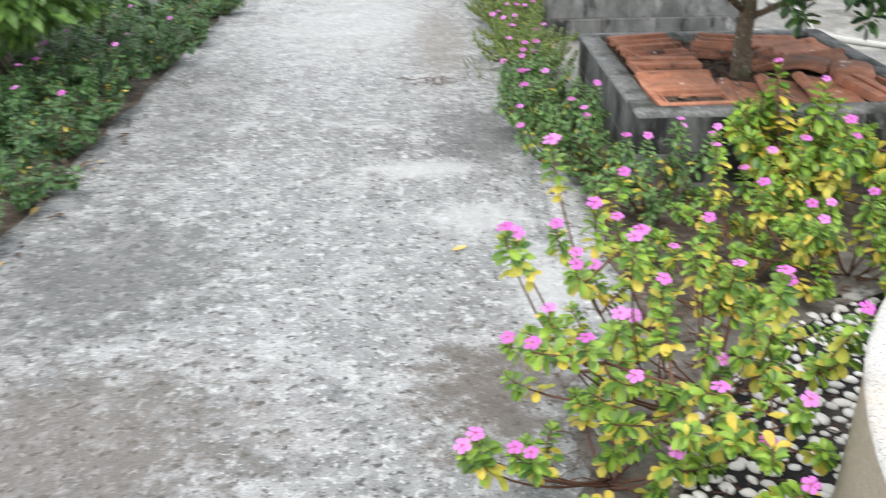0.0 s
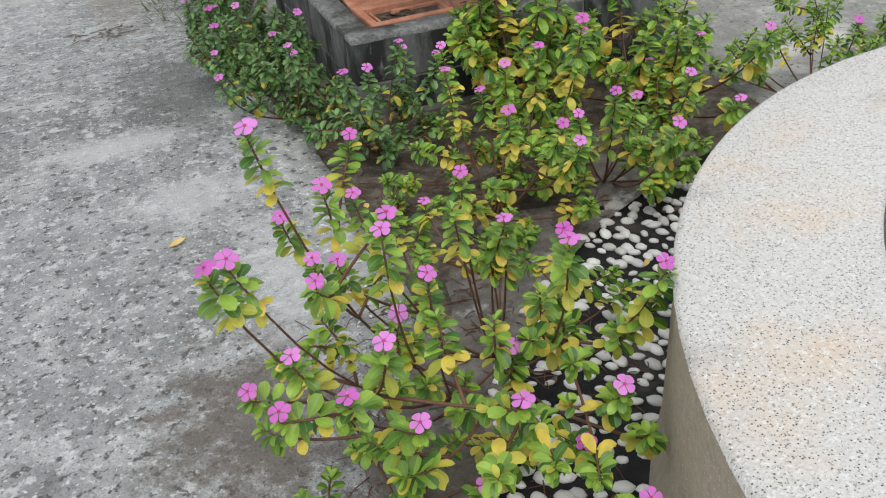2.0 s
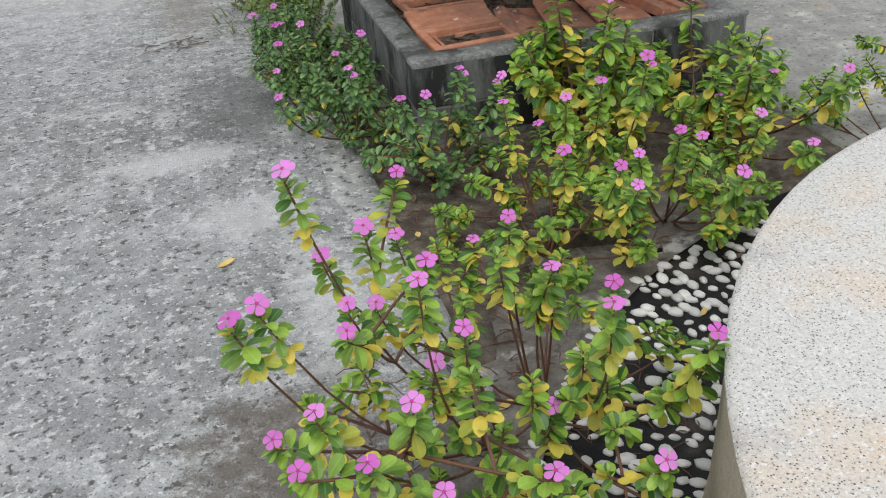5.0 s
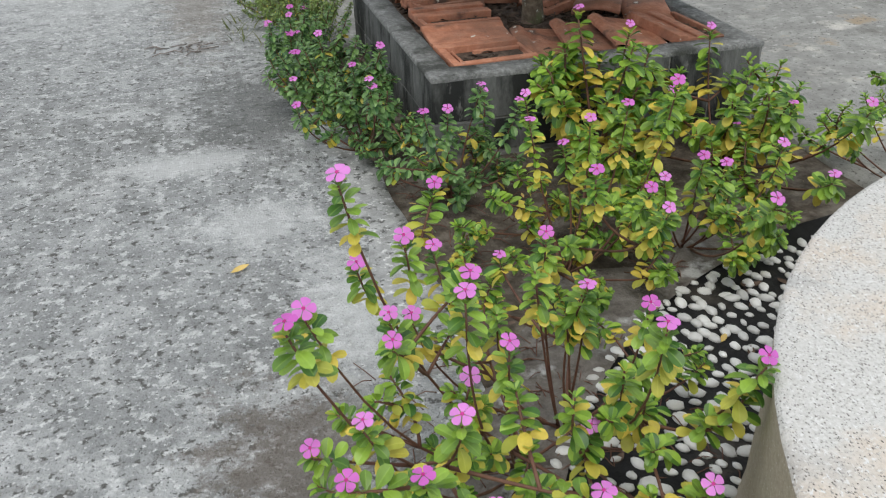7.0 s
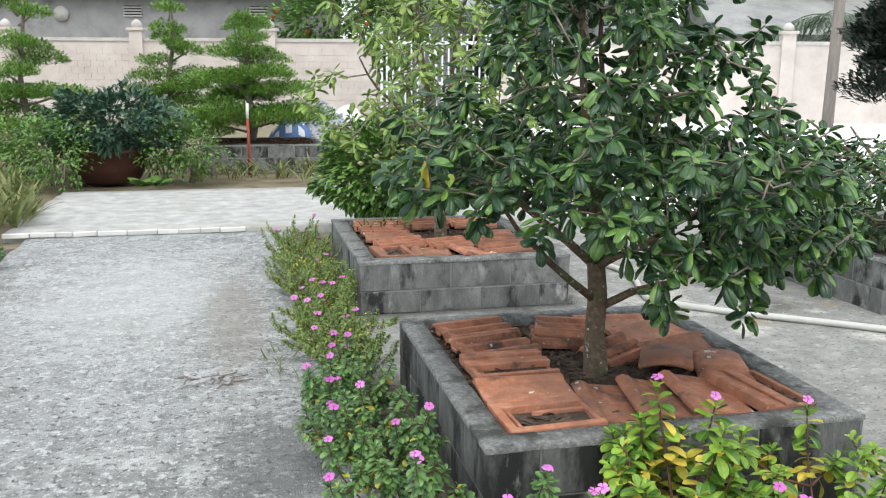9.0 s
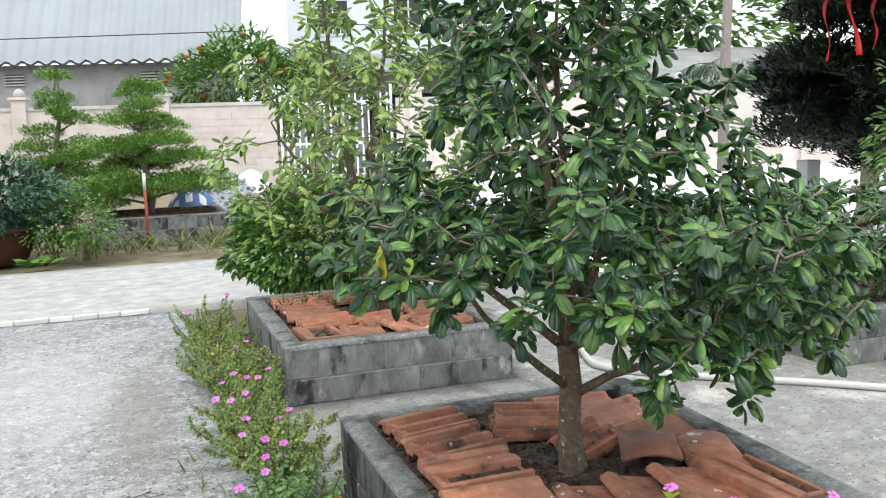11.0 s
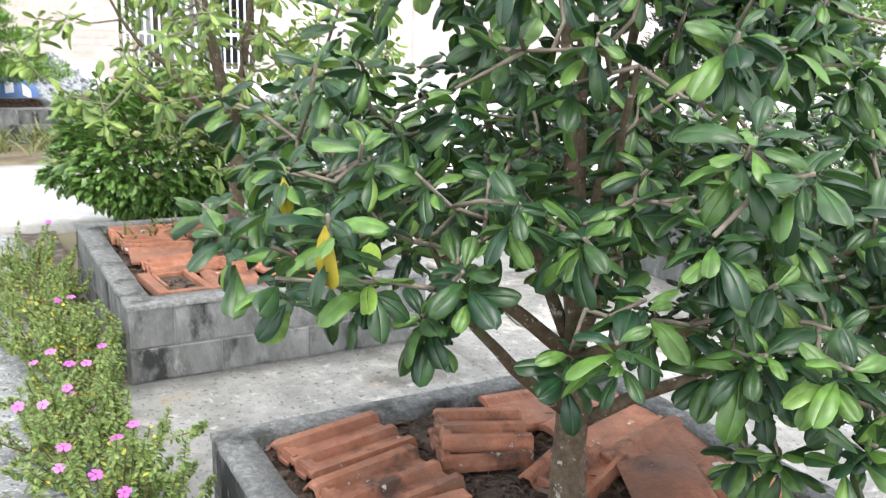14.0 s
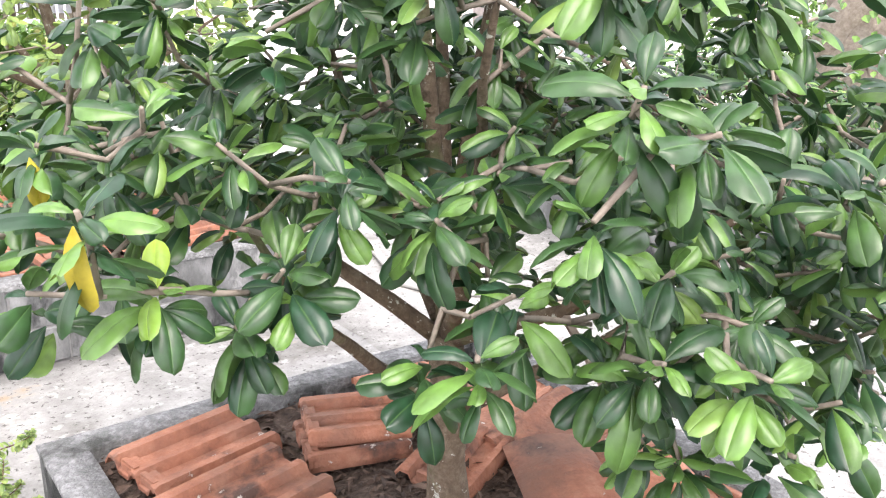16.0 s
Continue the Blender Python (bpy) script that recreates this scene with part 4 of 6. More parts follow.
    for i, (m, k, pale) in enumerate(mats_by):
        if pale:
            part("leaf", pale_datas[k], e, "pale yellow-green young leaf", m=m)
        elif i in chosen:
            part("leaf", leaf_datas[k], e, m=m)
        else:
            allrest.scatter(shape_set[k], [m])
    part("foliage", crease(allrest.data("foliage", fol), 5), e, "whorls of leathery leaves", kind="stuff")
    RNG = keep
    return e


CROWN_A = [(0.76, 0.60), (0.86, 0.86), (1.0, 0.94), (1.28, 0.92), (1.42, 0.74), (1.55, 0.62), (1.9, 0.54), (2.3, 0.44), (2.7, 0.2)]
HUBS = [(-.06, .29, 1.14), (.045, .334, 1.054), (-.14, .44, 1.286), (-.146, .254, 1.25), (.143, .216, 1.252), (.231, -.084, 1.261), (.184, .024, 1.091), (.278, -.091, 1.383),
        (.328, -.144, 1.343), (.356, -.082, 1.083), (.396, -.185, 1.093), (.603, .071, .81), (.493, -.319, 1.293), (.864, .297, 1.497), (.394, .063, 1.508), (.156, .298, 1.608),
        (.396, .589, 1.427), (-.151, .616, 1.18), (.305, .267, 1.197), (-.044, .557, 1.446), (.298, .993, 1.285), (.232, .187, 1.017), (.684, .154, .98), (.086, .277, 1.139),
        (.15, .41, 1.76), (.937, .474, 1.473), (.266, .52, 1.50), (1.096, .311, 1.174), (1.145, .203, .887), (1.0, .65, 1.247), (.5, .895, 1.311), (1.028, .158, .70), (.75, .259, .70)]
magnolia = whorl_tree("magnolia_tree", (0.68, 0.73, 0.30), 0.76, 0.042,
           [(205, .62, 1.12, .60), (150, .60, 1.25, .74), (-25, .75, .84, .56), (-70, .62, 1.15, .74), (60, .65, 1.15, .72), (100, .5, 1.6, .75), (-120, .5, 1.45, .75), (20, .45, 1.7, .75), (200, .2, 2.2, .75), (-20, .15, 2.4, .75), (80, .12, 2.1, .75)],
           CROWN_A, 640, 0.081, 0.037, F_TREE, F_TREE_ONE, "small tree with glossy dark green leaves in whorls", 300, 11, (10, 13), (-0.01, 0.01), droop=0.30, gap=1.0, clear=1.12,
           floor=(0.89, 0.20, radians(180)), thin=1.30, hubs=HUBS, young=(0,), flat=(radians(233), 0.80))
for q, d, k in (((-.15, .25, 1.245), (-.25, -.2, -1), 1.0), ((-.15, .43, 1.28), (.1, -.3, -1), .7)):
    sv, sf = broad_leaf(0.094, 0.034, 6, .5, .3)
    part("leaf", crease(mesh_data("leaf", sv, sf, F_WITHER), 5), magnolia, "withered yellow leaf", m=place(Vector(q) - magnolia.location, d, 0.4, k))
CROWN_B = [(0.80, 0.35), (1.0, 0.80), (1.3, 1.05), (1.7, 1.0), (2.1, 0.72), (2.6, 0.45), (3.0, 0.15)]
whorl_tree("magnolia_tree", (0.69, 3.66, 0.31), 0.95, 0.042,
           [(190, .6, 1.25, .9), (160, .6, 1.6, .95), (-30, .7, 1.3, .9), (60, .6, 1.5, .95), (-100, .6, 1.5, .95), (120, .4, 2.2, .95), (-60, .3, 2.5, .95), (200, .3, 2.7, .95)],
           CROWN_B, 240, 0.098, 0.040, F_TREE_B, F_TREE_B, "slender tree with sparse olive green leaves", 0, 23, (8, 12), droop=0.2, gap=1.25)
whorl_tree("magnolia_tree", (4.0, 2.95, 0.33), 0.75, 0.05,
           [(190, .9, 1.0, .7), (230, .9, .9, .7), (-30, .7, 1.2, .7), (90, .6, 1.1, .7), (150, .7, 1.2, .7), (-100, .9, .95, .7)],
           [(0.45, 0.7), (0.62, 1.15), (0.82, 1.25), (0.95, 0.9), (1.05, 0.4)], 420, 0.09, 0.038, F_TREE, F_TREE, "low spreading tree with dark leathery leaves", 0, 31)


def gnarled_tree(base, seed):
    """An old twisted trunk of several fused strands with ivy on it."""
    r = random.Random(seed)
    e = thing("old_tree", base, "old gnarled grey tree trunk overgrown with ivy", "tree")
    g = Geo()
    for k in range(5):
        a0, tw = 6.283 * k / 5, r.uniform(0.5, 0.9)
        pts = [Vector((0.15 * math.cos(a0 + tw * i) + r.uniform(-.02, .02) + 0.03 * i, 0.15 * math.sin(a0 + tw * i) + r.uniform(-.02, .02), -0.05 + 0.3 * i)) for i in range(10)]
        g.tube(pts, [0.17 - 0.007 * i + r.uniform(-.015, .015) for i in range(10)], 10)
    part("trunk", g.data("trunk", M_TWIG), e)
    ivy = Geo()
    ms = []
    for _ in range(900):
        a, z = r.uniform(0, 6.283), r.uniform(0.3, 2.8)
        rr = r.uniform(0.28, 0.42)
        if noise.noise((math.cos(a) * 2, math.sin(a) * 2, z * 2)) < 0.05:
            continue
        ms.append(place((rr * math.cos(a) + 0.1 * z, rr * math.sin(a), z), (math.cos(a) + r.uniform(-.5, .5), math.sin(a) + r.uniform(-.5, .5), r.uniform(-1, .2)), r.uniform(-.5, .5), r.uniform(.7, 1.3)))
    ivy.scatter(leaf_shape(0.07, 0.05, 4, .2, .3, .5), ms)
    part("ivy", crease(ivy.data("ivy", F_SHRUB)), e, "small green ivy leaves", kind="stuff")


gnarled_tree((5.25, 2.62, 0.0), 37)


# ---- periwinkles ----
VLEAF = [leaf_shape(0.035, 0.0195, 5, 0.25, c, 0.66, 0.45) for c in (0.1, 0.3, 0.5)]
VLEAF_DATA = [crease(mesh_data("leaf", v, f, F_VINCA_ONE)) for v, f in VLEAF]
VOLD_DATA = [crease(mesh_data("leaf", v, f, F_YELLOW_ONE)) for v, f in VLEAF]


def flower_data():
    g = Geo()
    pv, pf = leaf_shape(0.0200, 0.0160, 5, 0.05, 0.10, 0.70, 0.5)
    for k in range(5):
        g.scatter((pv, pf), [Matrix.Rotation(2 * math.pi * k / 5, 4, "Z") @ Matrix.Rotation(radians(7), 4, "X") @ Matrix.Translation((0.001, 0, 0))])
    n = 8
    v = [(0.0035 * math.cos(6.283 * k / n), 0.0035 * math.sin(6.283 * k / n), 0.0014) for k in range(n)] + [(0, 0, 0.0006)]
    g.add(v, [(k, (k + 1) % n, n) for k in range(n)], 1)
    g.tube([(0, 0, -0.022), (0, 0, -0.001)], [0.0011, 0.0016], 5, 1)
    return g.data("flower", [F_PETAL, F_EYE])


FLOWER = flower_data()


def periwinkle(base, blooms, shoots, label, singles=0, seed=1, leafy=0.5, old=0.25, fol=None, size=1.0, spread=0.35, height=(0.18, 0.42), group="periwinkles", greens=()):
    """A sprawling periwinkle. blooms: shoot ends with a flower, in world metres; shoots: how many more ends without one."""
    global RNG
    keep, RNG = RNG, np.random.default_rng(seed)
    e = thing("periwinkle", base, label, "flowering plant", group)
    b = Vector(base)
    stem, green, yellow = Geo(), Geo(), Geo()
    ends = [(Vector(p) - b, True) for p in blooms] + [(Vector(p) - b, False) for p in greens]
    for _ in range(shoots):
        a, r = rnd(0, 6.283), spread * rnd(0.15, 1) ** 0.6
        ends.append((Vector((r * math.cos(a), r * math.sin(a), rnd(*height) * (1 - 0.35 * r / max(spread, .01)))), False))
    forks = []
    count = 0
    for p, bloom in ends:
        flat = Vector((p.x, p.y, 0))
        far = flat.length
        start = Vector((rnd(-.02, .02), rnd(-.02, .02), 0))
        near = [q for q in forks if (q - p).length < max(far, 0.1) and q.z < p.z - 0.04]
        if near and len(forks) > 5:
            start = min(near, key=lambda q: (q - p).length)
        mid = start.lerp(p, 0.72 if far > 0.12 else 0.5)
        mid.z = start.z + (p.z - start.z) * (0.34 if far > 0.12 else 0.5) + rnd(-.01, .02)
        mid += Vector((rnd(-.05, .05), rnd(-.05, .05), 0))
        forks.append(start * 0.25 + mid * 0.5 + (p - Vector((0, 0, 0.022 * size))) * 0.25)
        end = p - Vector((0, 0, 0.022 * size))
        pts = []
        for i in range(9):
            u = i / 8
            pts.append(start * (1 - u) ** 2 + mid * 2 * u * (1 - u) + end * u * u)
        radii = [0.0036 * size * (1 - 0.5 * i / 8) for i in range(9)]
        if singles:
            part("stem", Geo().tube(pts, radii, 6).data("stem", M_STEM), e)
        else:
            stem.tube(pts, radii, 4)
        length = sum((pts[i + 1] - pts[i]).length for i in range(8))
        d_end = (pts[8] - pts[6]).normalized()
        cover = min(length * 0.9, (0.065 + leafy * 0.16 * rnd(0.3, 1)) * size)
        s = 0.0
        pair = 0
        while s < cover:
            u = 1 - s / length
            i = min(7, max(0, int(u * 8)))
            q = pts[i].lerp(pts[i + 1], min(1, max(0, u * 8 - i)))
            ax = (pts[i + 1] - pts[i]).normalized().lerp(Vector((0, 0, 1)), 0.35).normalized()
            sd = ax.cross(Vector((0.3, 0.9, 0.2))).normalized()
            td = ax.cross(sd)
            a0 = pair * 1.45 + rnd(-.3, .3)
            k = 0.45 + 0.55 * min(1, (s + 0.01) / 0.05)
            for side in (0, math.pi):
                if s > 0.06 and rnd(0, 1) < 0.12:
                    continue
                ang = a0 + side
                tilt = radians(35 + 60 * min(1, s / 0.05)) + rnd(-.15, .15)
                d = ax * math.cos(tilt) + (sd * math.cos(ang) + td * math.sin(ang)) * math.sin(tilt)
                m = place(q, d, rnd(-.3, .3), size * k * rnd(0.8, 1.15))
                isold = rnd(0, 1) < (old * 2.6 if s > cover * 0.62 else old * 0.12)
                vi = int(rnd(0, 2.99))
                if count < singles:
                    part("leaf", (VOLD_DATA if isold else VLEAF_DATA)[vi], e, m=m)
                    count += 1
                else:
                    (yellow if isold else green).scatter(VLEAF[vi], [m])
            pair += 1
            s += rnd(0.0038, 0.0062) * size * (1 + 1.3 * s / max(cover, .01))
        if bloom:
            up = Vector((rnd(-.35, .1), rnd(-.75, .0), 1)).normalized()
            q = up.to_track_quat("Z", "Y").to_matrix().to_4x4()
            part("flower", FLOWER, e, m=Matrix.Translation(p) @ q @ Matrix.Rotation(rnd(0, 6), 4, "Z") @ Matrix.Scale(rnd(0.8, 1.0), 4))
    if stem.v:
        part("stem", stem.data("stem", M_STEM), e, "thin reddish brown branching stem", kind="stuff")
    if green.v:
        part("foliage", crease(green.data("foliage", fol or F_VINCA)), e, "small oval green leaves", kind="stuff")
    if yellow.v:
        part("old_leaves", yellow.data("old_leaves", F_YELLOW), e, "yellowing lower leaves", kind="stuff")
    RNG = keep
    return e


PINK = "pink flowering periwinkle with yellowing lower leaves"
periwinkle((-0.25, -1.66, 0.0), [(-0.64, -1.83, 0.86), (-0.76, -2.06, 0.76), (-0.72, -1.90, 0.67), (-0.67, -2.09, 0.59), (-0.46, -1.91, 0.66), (-0.40, -1.96, 0.58),
           (-0.53, -2.12, 0.59), (-0.62, -2.24, 0.61), (-0.71, -2.16, 0.55), (-0.52, -2.24, 0.52), (-0.34, -2.21, 0.47), (-0.23, -2.22, 0.34), (-0.25, -1.98, 0.38),
           (-0.57, -1.82, 0.58), (-0.59, -1.94, 0.61), (-0.42, -1.81, 0.63), (-0.42, -1.81, 0.40), (-0.74, -1.96, 0.44)], 8,
           "sprawling pink periwinkle with bare reddish stems, beside the path", 300, 101, 0.24, 0.32, size=1.08, spread=0.42, height=(0.2, 0.5),
           greens=[(-0.30, -2.01, 0.50), (-0.49, -2.05, 0.45), (-0.41, -2.09, 0.40), (-0.30, -2.20, 0.40), (-0.43, -2.31, 0.45), (-0.33, -2.30, 0.42), (-0.55, -2.20, 0.40), (-0.59, -2.06, 0.35), (-0.73, -1.88, 0.30), (-0.56, -1.73, 0.40), (-0.60, -1.78, 0.38), (-0.41, -2.02, 0.55), (-0.32, -1.67, 0.45), (-0.29, -1.35, 0.40), (-0.67, -1.76, 0.35), (-0.58, -2.12, 0.42)])
periwinkle((-0.12, -1.60, 0.0), [(-0.16, -2.22, 0.44), (-0.04, -2.14, 0.60), (-0.20, -2.10, 0.67), (-0.04, -1.78, 0.47), (-0.20, -1.62, 0.57), (-0.13, -1.68, 0.47),
           (-0.50, -1.69, 0.48), (-0.43, -1.60, 0.57), (-0.58, -1.57, 0.54), (-0.18, -1.29, 0.33), (-0.50, -1.65, 0.63), (-0.39, -1.47, 0.64)], 8,
           "tall pink periwinkle growing over the pebble mosaic", 200, 102, 0.28, 0.32, size=1.08, spread=0.36, height=(0.2, 0.46),
           greens=[(-0.19, -1.97, 0.50), (-0.25, -1.69, 0.55), (-0.13, -1.95, 0.40), (-0.08, -2.07, 0.45), (-0.02, -2.08, 0.50), (-0.18, -2.07, 0.40), (-0.26, -2.32, 0.38), (-0.12, -1.66, 0.40), (-0.16, -1.65, 0.42), (-0.23, -1.99, 0.42), (-0.12, -2.24, 0.35), (-0.23, -2.16, 0.40)])
periwinkle((-0.48, -1.95, 0.0), [(-0.85, -2.16, 0.30), (-0.82, -2.12, 0.30), (-0.74, -2.17, 0.30), (-0.71, -2.20, 0.31), (-0.41, -2.21, 0.31), (-0.22, -2.40, 0.38)], 12,
           "low pink periwinkle spreading over the dirt beside the path", 60, 112, 0.45, 0.34, size=1.05, spread=0.30, height=(0.12, 0.28))
periwinkle((0.16, -0.95, 0.0), [(0.15, -0.58, 0.46), (0.05, -0.88, 0.50), (0.15, -0.89, 0.42), (0.27, -0.81, 0.45), (0.33, -0.92, 0.53), (0.19, -1.34, 0.48), (0.19, -1.43, 0.47),
           (0.04, -1.34, 0.55), (0.39, -1.07, 0.64)], 28, PINK, 60, 103, 0.7, 0.36, size=1.1, spread=0.34, height=(0.2, 0.45))
periwinkle((0.58, -0.90, 0.0), [(0.35, -1.13, 0.39), (0.56, -0.98, 0.36), (0.57, -1.08, 0.38), (0.39, -1.55, 0.52), (0.82, -0.99, 0.37)], 34, PINK, 40, 104, 0.8, 0.25, size=1.15, spread=0.36, height=(0.2, 0.45))
periwinkle((0.58, -0.27, 0.0), [(0.51, -0.15, 0.59), (0.72, -0.15, 0.51), (0.66, -0.60, 0.42)], 22, PINK, 40, 105, 0.7, 0.40, size=1.75, spread=0.34, height=(0.44, 0.64))
periwinkle((1.02, -0.40, 0.0), [(0.99, -0.50, 0.23), (1.08, -0.67, 0.35), (0.93, -1.10, 0.30), (1.07, -1.03, 0.48), (1.06, -0.15, 0.47)], 30, PINK, 0, 106, 0.8, 0.40, size=1.6, spread=0.42, height=(0.25, 0.5))
periwinkle((-0.03, -0.34, 0.0), [(-0.17, -0.53, 0.42), (0.14, -0.20, 0.34), (-0.07, -0.46, 0.39), (0.08, -0.35, 0.42), (0.17, -0.48, 0.40), (-0.24, -0.07, 0.35)], 26, "leafy pink periwinkle at the planter's corner", 0, 107, 0.6, 0.12, F_CORNER, 1.1, spread=0.26, height=(0.18, 0.36))
periwinkle((-0.24, 0.15, 0.0), [(-0.27, -0.18, 0.42), (-0.15, 0.18, 0.42), (-0.48, 0.28, 0.29), (-0.51, -0.03, 0.30), (-0.14, 0.22, 0.40)], 26, "leafy pink periwinkle at the planter's corner", 0, 108, 0.6, 0.10, F_CORNER, 1.1, spread=0.24, height=(0.16, 0.36))
periwinkle((1.55, -0.75, 0.0), [(1.5, -0.95, 0.4)], 26, PINK, 0, 109, 0.9, 0.2, spread=0.42, height=(0.25, 0.5))
periwinkle((0.12, -1.12, 0.0), [], 5, "low periwinkle seedling with yellow leaves", 0, 110, 0.3, 0.7, size=0.8, spread=0.12, height=(0.06, 0.12))
periwinkle((-0.14, -0.78, 0.0), [], 5, "low periwinkle seedling with yellow leaves", 0, 111, 0.3, 0.7, size=0.8, spread=0.10, height=(0.05, 0.12))

# the hedge between the path and the planters
STRIP = "slender upright periwinkle in the strip beside the path"
hy = 0.45
hk = 0
while hy < 4.6:
    hx = -0.30 + 0.06 * math.sin(hy * 5)
    bl = [(hx + rnd(-.2, .16), hy + rnd(-.15, .15), rnd(0.28, 0.42)) for _ in range(3 if hy < 2.4 else (1 if hk % 2 == 0 else 0))]
    periwinkle((hx, hy, 0.0), bl, 17 if hy < 1.4 else 24, STRIP, 0, 120 + hk, 1.1 if hy < 1.4 else 2.2, 0.05 if hy < 2.5 else 0.10, F_CORNER if hy < 1.4 else F_HEDGE, 1.0 if hy < 1.4 else 0.62, 0.26, (0.14, 0.50))
    hy += 0.24
    hk += 1
# the bed along the other side
for k in range(44):
    bx, by = -2.72 - 0.34 * (k % 4) + rnd(-.08, .08), -1.2 + 0.145 * k
    bl = [(bx + rnd(-.2, .22), by + rnd(-.2, .2), rnd(0.28, 0.42)) for _ in range(1 + k % 2)]
    periwinkle((bx, by, 0.0), bl, 22, "leafy pink periwinkle in the bed along the path", 0, 160 + k, 1.5, 0.04, F_BED, 1.15, 0.26, (0.15, 0.40))


# ---- round pond ----
def pond(cx, cy, ro, ri, h):
    e = thing("pond_basin", (cx, cy, 0), "round raised pond basin capped with pale washed terrazzo", "pond")
    n = 96

    def ring(prof, mat, name, label=""):
        v = [(r * math.cos(2 * math.pi * k / n), r * math.sin(2 * math.pi * k / n), z) for k in range(n) for r, z in prof]
        q = len(prof)
        f = [(k * q + i, ((k + 1) % n) * q + i, ((k + 1) % n) * q + i + 1, k * q + i + 1) for k in range(n) for i in range(q - 1)]
        part(name, mesh_data(name, v, f, mat), e, label)

    ring([(ro + 0.015, 0.0), (ro, 0.05), (ro - 0.006, h - 0.10), (ro, h - 0.012)], M_TERRASIDE, "side", "buff rough terrazzo side")
    ring([(ro, h - 0.012), (ro - 0.004, h - 0.004), (ro - 0.014, h), (ri + 0.012, h), (ri + 0.003, h - 0.004), (ri, h - 0.014)], M_TERRAZZO, "cap", "speckled pale terrazzo cap")
    ring([(ri, h - 0.014), (ri + 0.01, h - 0.3), (ri, 0.02)], M_BLOCK, "inner_wall", "grey cement inner wall")
    v = [(ri * 1.01 * math.cos(2 * math.pi * k / n), ri * 1.01 * math.sin(2 * math.pi * k / n), 0.30) for k in range(n)]
    part("water", mesh_data("water", v, [tuple(range(n))], M_WATER), e, "dark still water")


pond(*POND, 1.415, 1.06, 0.56)


# ---- hose and small litter ----
hose = Geo()
hose_pts = [(2.02 + 0.10 * math.sin(i * .35) + 0.05 * max(0, i - 12) ** 1.25, 4.0 - 0.1 * i, 0.022) for i in range(34)]
hose.tube(hose_pts, 0.022, 10)
solo("garden_hose", hose.data("garden_hose", M_HOSE), "thick pale grey hose lying on the courtyard", "hose")


def litter_leaf(x, y, z, rz, s, mat, label):
    v, f = leaf_shape(0.065, 0.024, 5, 0.5, -0.25, 0.5, 0.9)
    solo("fallen_leaf", mesh_data("fallen_leaf", v, f, mat), label, "leaf", m=pose(x, y, z, 8, 6, rz) @ Matrix.Scale(s, 4))


litter_leaf(-0.83, -0.635, 0.007, 20, 1.0, M_YLEAF, "curled yellow fallen leaf on the path")
for k in range(46):
    litter_leaf(rnd(-0.4, 0.75), rnd(-1.9, -0.05), 0.012, rnd(0, 360), rnd(0.4, 0.9), M_YLEAF if k % 3 == 0 else M_CHIP, "dry fallen leaf on the soil")
for k in range(90):
    litter_leaf(rnd(-2.85, -2.45), rnd(-1.6, 1.2), 0.012, rnd(0, 360), rnd(0.5, 1.1), M_CHIP if k % 4 else M_YLEAF, "dry brown fallen leaf beside the path")
twigs = Geo()
for k in range(420):
    x, y, a = (rnd(-0.2, 0.5), rnd(-1.1, -0.1), rnd(0, 6.28)) if k < 190 else (rnd(-0.55, 0.2), rnd(-2.2, -1.25), rnd(0, 6.28))
    ln = rnd(.03, .10)
    twigs.tube([(x, y, .008), (x + ln * math.cos(a) * .5, y + ln * math.sin(a) * .5, rnd(.01, .025)), (x + ln * math.cos(a), y + ln * math.sin(a), .008)], .0016, 4)
solo("dry_twigs", twigs.data("dry_twigs", M_STEM), "scatter of dry twigs on the bare soil", "twigs", kind="stuff")
debris = Geo()
for k in range(16):
    x, y, a = -0.9 + rnd(-.12, .14), 1.75 + rnd(-.06, .08), rnd(0, 6.28)
    debris.tube([(x, y, .006), (x + .05 * math.cos(a), y + .05 * math.sin(a), .012), (x + .09 * math.cos(a + .4), y + .09 * math.sin(a + .4), .006)], .003, 5)
solo("dry_stems", debris.data("dry_stems", M_POLE), "small heap of dry stems on the path", "twigs", kind="stuff")


